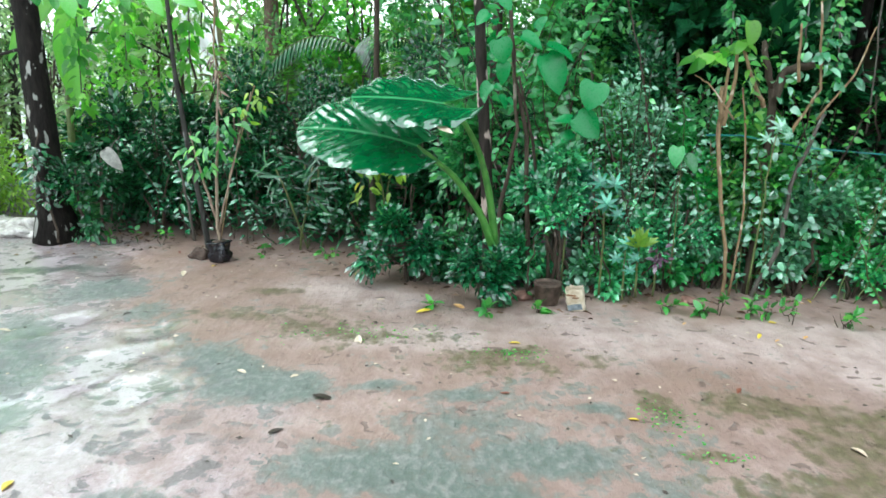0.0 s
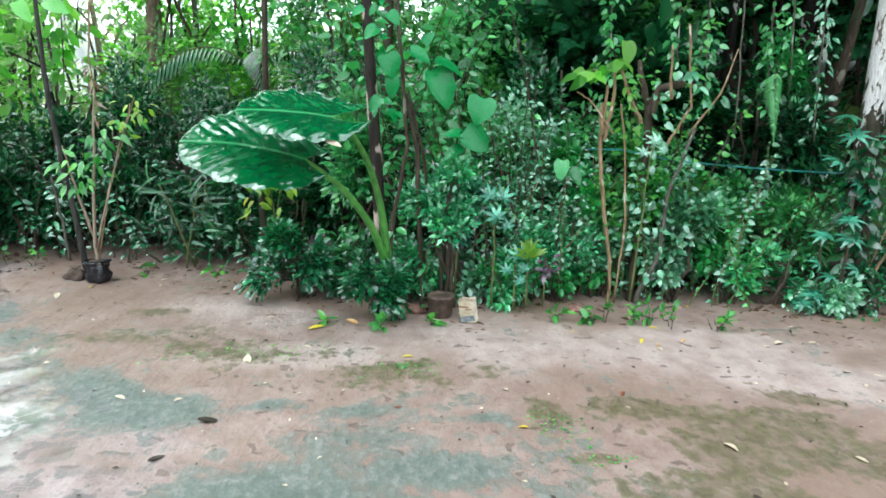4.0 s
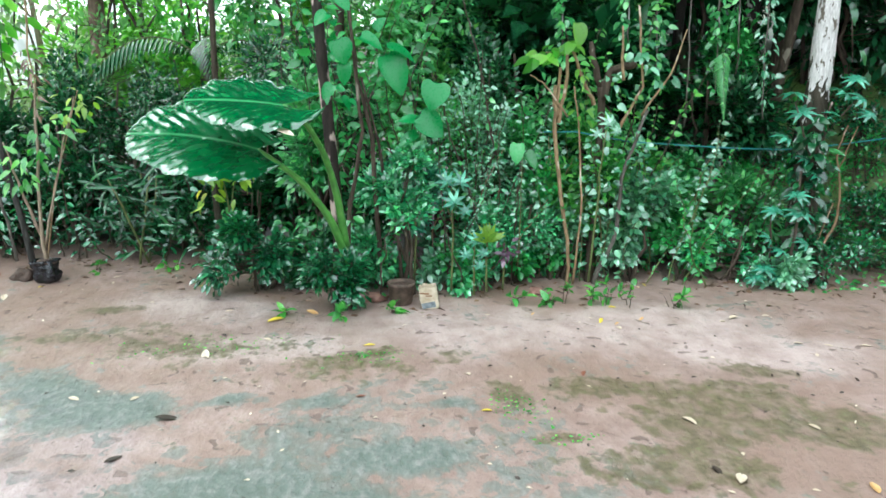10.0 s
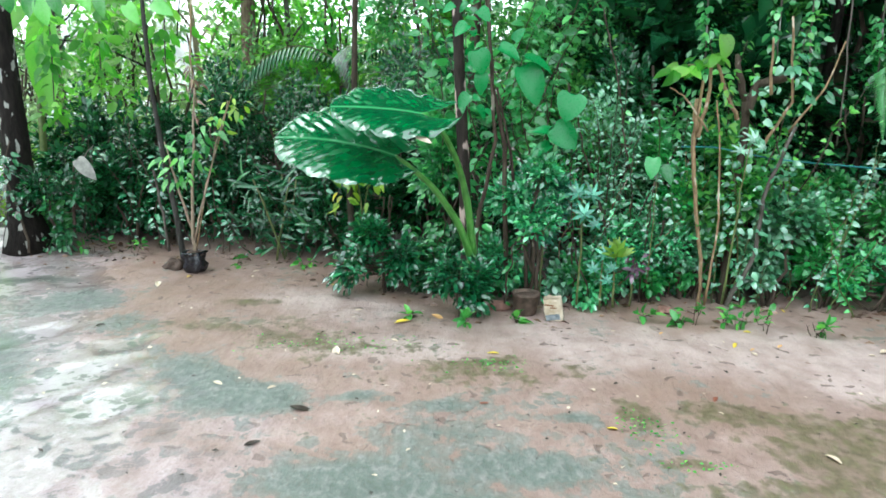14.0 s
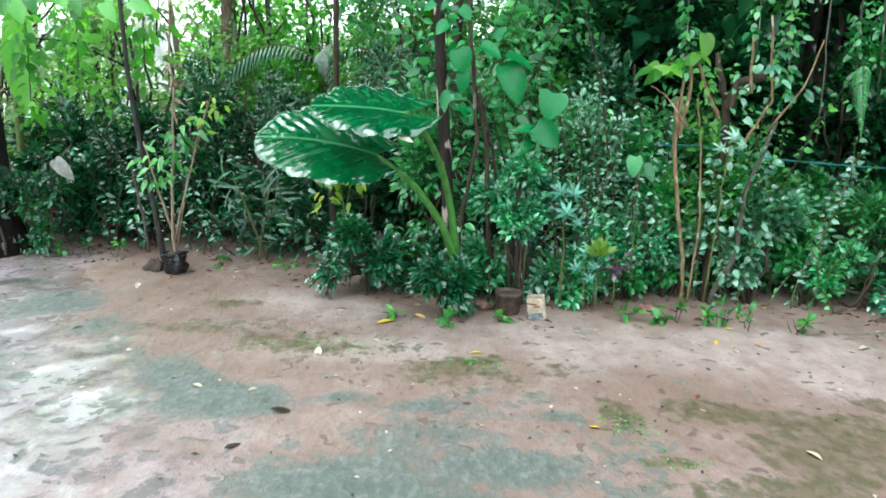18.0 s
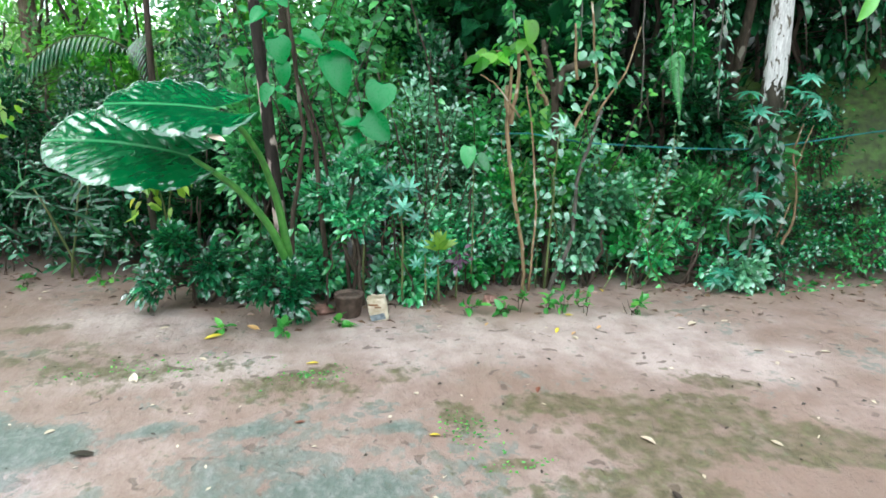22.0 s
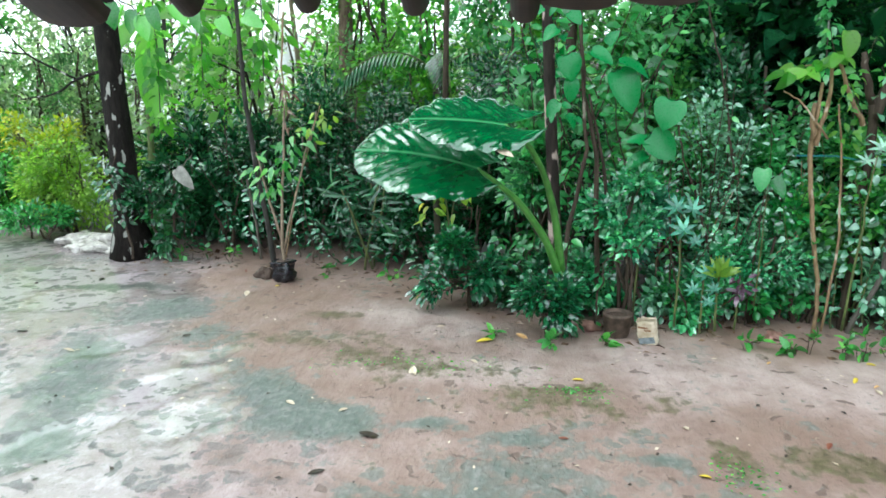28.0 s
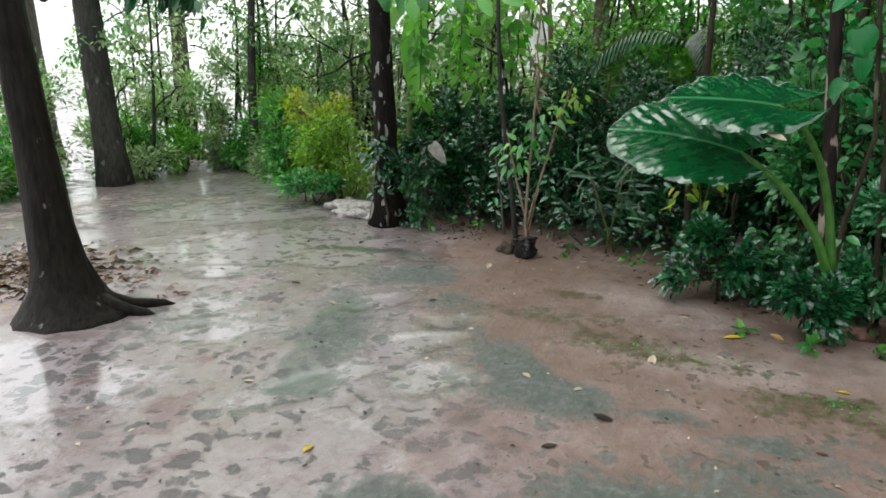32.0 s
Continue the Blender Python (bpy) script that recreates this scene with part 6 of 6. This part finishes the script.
PACKET_INK = plain_material("packet_brown_print", (0.2, 0.1, 0.05), (0.33, 0.17, 0.08), 0.5, 22, 0.2)
STONE_PALE = plain_material("pale_stone", (0.24, 0.22, 0.2), (0.58, 0.55, 0.52), 0.5, 16, 0.6)
STONE_RED = plain_material("reddish_stone", (0.16, 0.08, 0.06), (0.33, 0.18, 0.14), 0.7, 16, 0.6)

bag = thing("grow_bag", "black plastic seedling bag standing on the soil", "plant pot", foot(-1.9, 5.97))
part("bag", lathe([(0.06, -0.01), (0.09, 0.02), (0.1, 0.06), (0.092, 0.1), (0.104, 0.13), (0.088, 0.15), (0.1, 0.165), (0.07, 0.17), (0.06, 0.15)], 40, 0.6, 3), BLACK_BAG, bag)
part("soil", blob((0.085, 0.085, 0.03), 2), SOIL_DARK, bag).location = (0, 0, 0.145)
clod = tagged(new("soil_clod", bpy.data.meshes.new("soil_clod")), "dark clod of soil beside the black bag", "soil")
bm = blob((0.08, 0.07, 0.055), 5, 3, 0.6)
bm.to_mesh(clod.data)
bm.free()
clod.data.materials.append(SOIL_DARK)
clod.location = (-2.08, 6.02, 0.025)

pot = thing("clay_pot", "brown weathered clay pot with a stick plant", "plant pot", foot(0.74, 4.9))
part("pot", lathe([(0.085, -0.01), (0.1, 0.02), (0.115, 0.14), (0.122, 0.145), (0.122, 0.165), (0.105, 0.165), (0.1, 0.13)], 28, 0.04, 1), CLAY, pot)
part("soil", blob((0.1, 0.1, 0.025), 8), SOIL_DARK, pot).location = (0, 0, 0.135)
pot.scale = (0.82, 0.82, 0.95)
packet = thing("torn_packet", "torn pale paper packet with brown and grey print", "packet", foot(0.93, 4.78))
bm = bmesh.new()
grid = []
for i in range(15):
    row = []
    for k in range(24):
        a = 2 * math.pi * k / 24
        z = 0.2 * i / 14
        sx, sy = 0.068 + 0.008 * noise.noise(Vector((k, i * 0.4, 2))), 0.042 + 0.012 * noise.noise(Vector((k * 0.7, i * 0.5, 9)))
        x = sx * math.copysign(abs(math.cos(a)) ** 0.45, math.cos(a))
        y = sy * math.copysign(abs(math.sin(a)) ** 0.45, math.sin(a))
        row.append(bm.verts.new((x, y, z + (0.022 * noise.noise(Vector((k * 0.8, 3, 1))) if i == 14 else 0))))
    grid.append(row)
for p, q in zip(grid, grid[1:]):
    for k in range(24):
        bm.faces.new((p[k], p[(k + 1) % 24], q[(k + 1) % 24], q[k])).smooth = True
bm.faces.new(grid[0][::-1])
part("packet_body", bm, PACKET, packet)
for x, z, w, h, ink in ((-0.02, 0.155, 0.07, 0.012, PACKET_INK), (0.012, 0.13, 0.05, 0.01, PACKET_INK), (0.0, 0.045, 0.11, 0.05, PACKET_FOIL)):
    bm = bmesh.new()
    bmesh.ops.create_cube(bm, size=1, matrix=Matrix.Translation((x, -0.052, z)) @ Matrix.Rotation(0.12 * (z - 0.1) * 20, 4, "Y") @ Matrix.Diagonal((w, 0.004, h, 1)))
    part("printed_bar", bm, ink, packet)
packet.scale = (0.9, 0.9, 0.82)
packet.rotation_euler = (radians(9), radians(-7), radians(-20))

for k, (x, y, s, mat, label) in enumerate(((0.56, 5.0, 0.085, STONE_RED, "reddish stone at the border's edge"), (1.75, 4.95, 0.06, STONE_RED, "reddish stone among the shrubs"), (-3.95, 6.95, 0.16, STONE_PALE, "pale wet stone in a rubble pile"), (-4.15, 7.0, 0.13, STONE_PALE, "pale wet stone in a rubble pile"), (-4.3, 6.85, 0.11, STONE_PALE, "pale wet stone in a rubble pile"), (-4.05, 6.75, 0.1, STONE_PALE, "pale wet stone in a rubble pile"), (-4.45, 7.1, 0.13, STONE_PALE, "pale wet stone in a rubble pile"), (-3.85, 6.72, 0.07, STONE_PALE, "pale wet stone in a rubble pile"), (-6.4, 8.5, 0.14, STONE_PALE, "pale wet stone at the yard's far edge"), (-6.0, 8.3, 0.12, STONE_PALE, "pale wet stone at the yard's far edge"))):
    ob = tagged(new("stone", bpy.data.meshes.new("stone")), label, "stone", "loose stones")
    s *= 1.5 if x < -3 else 1
    bm = blob((s, s * 0.8, s * 0.4), 11 + k, 3, 0.8)
    bm.to_mesh(ob.data)
    bm.free()
    ob.data.materials.append(mat)
    ob.location = foot(x, y, -s * 0.22)
    ob.rotation_euler = (0, 0, k * 1.3)

# fallen leaves
FALLEN_YELLOW = plain_material("fallen_yellow", (0.55, 0.4, 0.03), (0.75, 0.6, 0.08), 0.4, 30, 0.2)
FALLEN_ORANGE = plain_material("fallen_orange", (0.5, 0.28, 0.1), (0.7, 0.45, 0.2), 0.45, 30, 0.2)
FALLEN_DARK = plain_material("fallen_dark", (0.02, 0.014, 0.01), (0.06, 0.04, 0.03), 0.4, 30, 0.3)
FALLEN_RED = plain_material("fallen_red_brown", (0.16, 0.05, 0.03), (0.28, 0.1, 0.06), 0.45, 30, 0.2)
WORD = {"y": (FALLEN_YELLOW, "bright yellow fallen leaf on wet soil"), "p": (FALLEN_PALE, "pale dry fallen leaf on wet soil"), "o": (FALLEN_ORANGE, "orange-tan fallen leaf on wet soil"), "d": (FALLEN_DARK, "dark rotting fallen leaf on wet soil"), "r": (FALLEN_RED, "red-brown fallen leaf on wet soil")}
FALLEN = [(-0.13, 4.62, "y", 12), (0.11, 4.74, "o", 12), (0.43, 4.08, "y", 8), (-0.5, 4.1, "p", 13), (0.91, 3.55, "p", 7), (1.8, 2.82, "p", 9), (1.75, 2.34, "p", 12), (1.96, 4.23, "y", 7), (2.02, 4.09, "p", 9), (2.88, 4.16, "p", 11), (1.53, 3.45, "r", 7), (3.14, 4.19, "p", 7), (2.99, 3.65, "p", 7), (3.14, 3.59, "p", 6), (3.35, 3.54, "p", 7), (2.34, 2.67, "p", 7), (2.23, 2.19, "o", 10), (-0.57, 3.3, "d", 13), (-0.73, 2.95, "d", 9), (1.69, 2.42, "d", 8), (2.17, 4.51, "y", 7), (-1.07, 3.61, "p", 8), (-0.77, 3.56, "p", 6), (-1.65, 2.47, "y", 9), (-2.04, 5.49, "p", 12), (-2.65, 4.16, "p", 8), (-2.34, 2.91, "p", 6), (-4.36, 4.24, "d", 12), (-5.02, 5.44, "d", 9), (-3.43, 5.8, "d", 10), (-3.18, 4.46, "d", 9)]
for k in range(34):
    x = -3.2 + 6.2 * rng.random()
    FALLEN.append((x, float(edge(x)) - 0.15 - 1.9 * rng.random() ** 1.6, "ppodydrp"[k % 8], 4 + int(4 * rng.random())))
for x, y, c, s in FALLEN:
    s = s / 100
    turn = rng.random() * 6.28
    v, t = blades([(-s / 2, 0, 0)], [(1, 0, 0)], np.array([[0, 0, 1.0]]), s * 0.88, s * 0.36, "fallen", 0.08 + 0.2 * rng.random(), -0.08 + 0.25 * rng.random())
    v = np.concatenate([v, v - [0, 0, 0.002]])
    t = np.concatenate([t, t[:, ::-1] + len(v) // 2])
    v[:, 2] -= v[:, 2].min()
    ob = tagged(new("fallen_leaf", mesh_from("fallen_leaf", v, t)), WORD[c][1], "leaf", "fallen leaves")
    ob.data.materials.append(WORD[c][0])
    ob.location, ob.rotation_euler = (x, y, GROUND_Z(x, y) + 0.001), (0.1 * rng.normal(), 0.1 * rng.normal(), turn)


def scatter(name, label, category, n, place, leaf, width, mat, lift=0.3):
    """Many small flat bits lying on the soil, as one loose litter."""
    xy = place(n)
    z = np.array([GROUND_Z(x, y) for x, y in xy])
    at = np.column_stack([xy, z + 0.004])
    way = unit(np.column_stack([rng.standard_normal((n, 2)), 0.15 * rng.standard_normal(n)]))
    up = unit(np.array([0, 0, 1.0]) + lift * rng.standard_normal((n, 3)))
    s = 0.5 + rng.random(n)
    v, t = blades(at, way, up, leaf * s, leaf * width * s, "small", 0.15, 0.05)
    ob = tagged(new(name, mesh_from(name, v, t)), label, category, kind="stuff")
    ob.data.materials.append(mat)


def yard(n):
    p = np.column_stack([-6 + 9.5 * rng.random(4 * n), 1.9 + 5.0 * rng.random(4 * n)])
    return p[p[:, 1] < edge(p[:, 0])][:n]


def rim(n):
    x = -4.2 + 9 * rng.random(n)
    return np.column_stack([x, edge(x) + 0.05 + 0.3 * rng.standard_normal(n)])


scatter("leaf_litter", "small dark leaf bits strewn over the yard", "leaf litter", 420, yard, 0.026, 0.5, FALLEN_DARK)
scatter("leaf_litter", "pale bits of leaf strewn over the yard", "leaf litter", 160, yard, 0.028, 0.5, FALLEN_PALE)
scatter("leaf_litter", "brown leaf litter along the planted border", "leaf litter", 900, rim, 0.06, 0.5, LEAF_DEAD, 0.5)
scatter("leaf_litter", "heap of brown dead leaves behind the near trunk", "leaf litter", 1500, lambda n: np.column_stack([-5.3 + 0.5 * rng.standard_normal(n), 3.75 + 0.35 * rng.standard_normal(n)]), 0.08, 0.5, LEAF_DEAD, 0.6)
scatter("moss_tuft", "tiny bright green moss and seedlings on the soil", "moss", 420, lambda n: np.concatenate([np.column_stack([cx + a * rng.standard_normal(k), cy + b * rng.standard_normal(k)]) for cx, cy, a, b, k in ((-0.55, 4.2, 0.3, 0.1, 160), (0.4, 3.9, 0.12, 0.06, 120), (1.05, 3.1, 0.07, 0.1, 110), (1.15, 2.75, 0.1, 0.04, 110), (2.0, 3.25, 0.2, 0.08, 100), (-0.25, 4.32, 0.12, 0.05, 50), (-1.2, 4.6, 0.3, 0.1, 50))])[:n], 0.018, 0.5, LEAF_MID, 0.6)

scatter("creeping_plant", "small green creepers over the mossy bank", "creeper", 3600, lambda n: np.column_stack([3.6 + 3.4 * rng.random(n), 4.6 + 2.6 * rng.random(n)]), 0.05, 0.55, LEAF_SMALL, 0.9)

# ---------------- house: tiled eave above, wall behind ----------------
TILE = plain_material("wet_clay_tile", (0.014, 0.009, 0.007), (0.05, 0.03, 0.021), 0.6, 25, 0.5)
PLASTER = plain_material("limewashed_plaster", (0.5, 0.47, 0.42), (0.66, 0.63, 0.58), 0.85, 6, 0.2)
SLOPE = radians(24)


def half_tile(r, length, up, thick=0.012, seg=10):
    """A half-round tile along -y, hollow side up or down."""
    bm = bmesh.new()
    rows = []
    for y in (0.0, -length):
        rr = r * (1.0 if y == 0 else 0.86)
        for q in (rr, rr - thick):
            rows.append([bm.verts.new((q * math.cos(math.pi * k / seg), y, (-1 if up else 1) * q * math.sin(math.pi * k / seg))) for k in range(seg + 1)])
    o0, i0, o1, i1 = rows
    for a, b in ((o0, o1), (i1, i0), (i0, o0), (o1, i1)):
        for k in range(seg):
            bm.faces.new((a[k], a[k + 1], b[k + 1], b[k])).smooth = a in (o0, i1)
    for k in (0, seg):
        bm.faces.new((o0[k], o1[k], i1[k], i0[k]))
    bmesh.ops.recalc_face_normals(bm, faces=bm.faces)
    me = bpy.data.meshes.new("tile")
    bm.to_mesh(me)
    bm.free()
    me.materials.append(TILE)
    return me


def lip_tile(r, deep, length=0.42):
    """An under-tile whose drooping lip shows below the eave."""
    me = half_tile(r, length, True, 0.006)
    for v in me.vertices:
        v.co.z = -deep * r * min(1.0, abs(v.co.z) / r) ** 0.5
    return me


roof = thing("tiled_roof", "low eave of old dark half-round clay tiles", "roof", (0, 1.1, 1.714))
narrow, broad, cover = lip_tile(0.017, 2.4), lip_tile(0.047, 0.55), half_tile(0.06, 0.42, False)
# lowest point of each drooping under-tile along the eave: its place and height
LIPS = {-0.435: (broad, 1.668), -0.285: (narrow, 1.681), -0.142: (narrow, 1.683), -0.014: (narrow, 1.674), 0.112: (narrow, 1.661), 0.168: (broad, 1.677), 0.262: (broad, 1.686)}
for k in range(3, 31):
    LIPS[0.138 * k] = (narrow, 1.70 + 0.004 * math.sin(k * 3.7))
    LIPS[-0.15 - 0.138 * k] = ((narrow, broad)[k % 5 == 4], 1.686 + 0.004 * math.sin(k * 3.7))
for k, (x, (me, low)) in enumerate(sorted(LIPS.items())):
    hang = 0.0408 if me is narrow else 0.0258
    for r in range(3):
        for tile, dx, z in ((me, 0.0, low + hang - 1.714), (cover, 0.067, 0.075)):
            t = new("tile", tile)
            t.parent = roof
            u = 0.34 * r + 0.012 * math.sin(7.3 * k + r)
            t.location = (x + dx, -u * math.cos(SLOPE), u * math.sin(SLOPE) + z + 0.012 * r)
            t.rotation_euler = (-SLOPE, 0.06 * math.sin(k * 5.0), 0.03 * math.sin(k * 1.7))
bm = bmesh.new()
bmesh.ops.create_cube(bm, size=1, matrix=Matrix.Translation((0, -1.55, 0.78)) @ Matrix.Rotation(-SLOPE, 4, "X") @ Matrix.Diagonal((9, 2.6, 0.05, 1)))
part("roof_boards", bm, BARK_BROWN, roof, "dark roof boards under the tiles")
wall = new("wall_south", bpy.data.meshes.new("wall_south"))
bm = bmesh.new()
bmesh.ops.create_cube(bm, size=1, matrix=Matrix.Translation((0, -1.7, 1.3)) @ Matrix.Diagonal((9, 0.2, 2.7, 1)))
bm.to_mesh(wall.data)
bm.free()
wall.data.materials.append(PLASTER)
tagged(wall, "plain limewashed house wall behind the veranda", "wall", kind="structure")
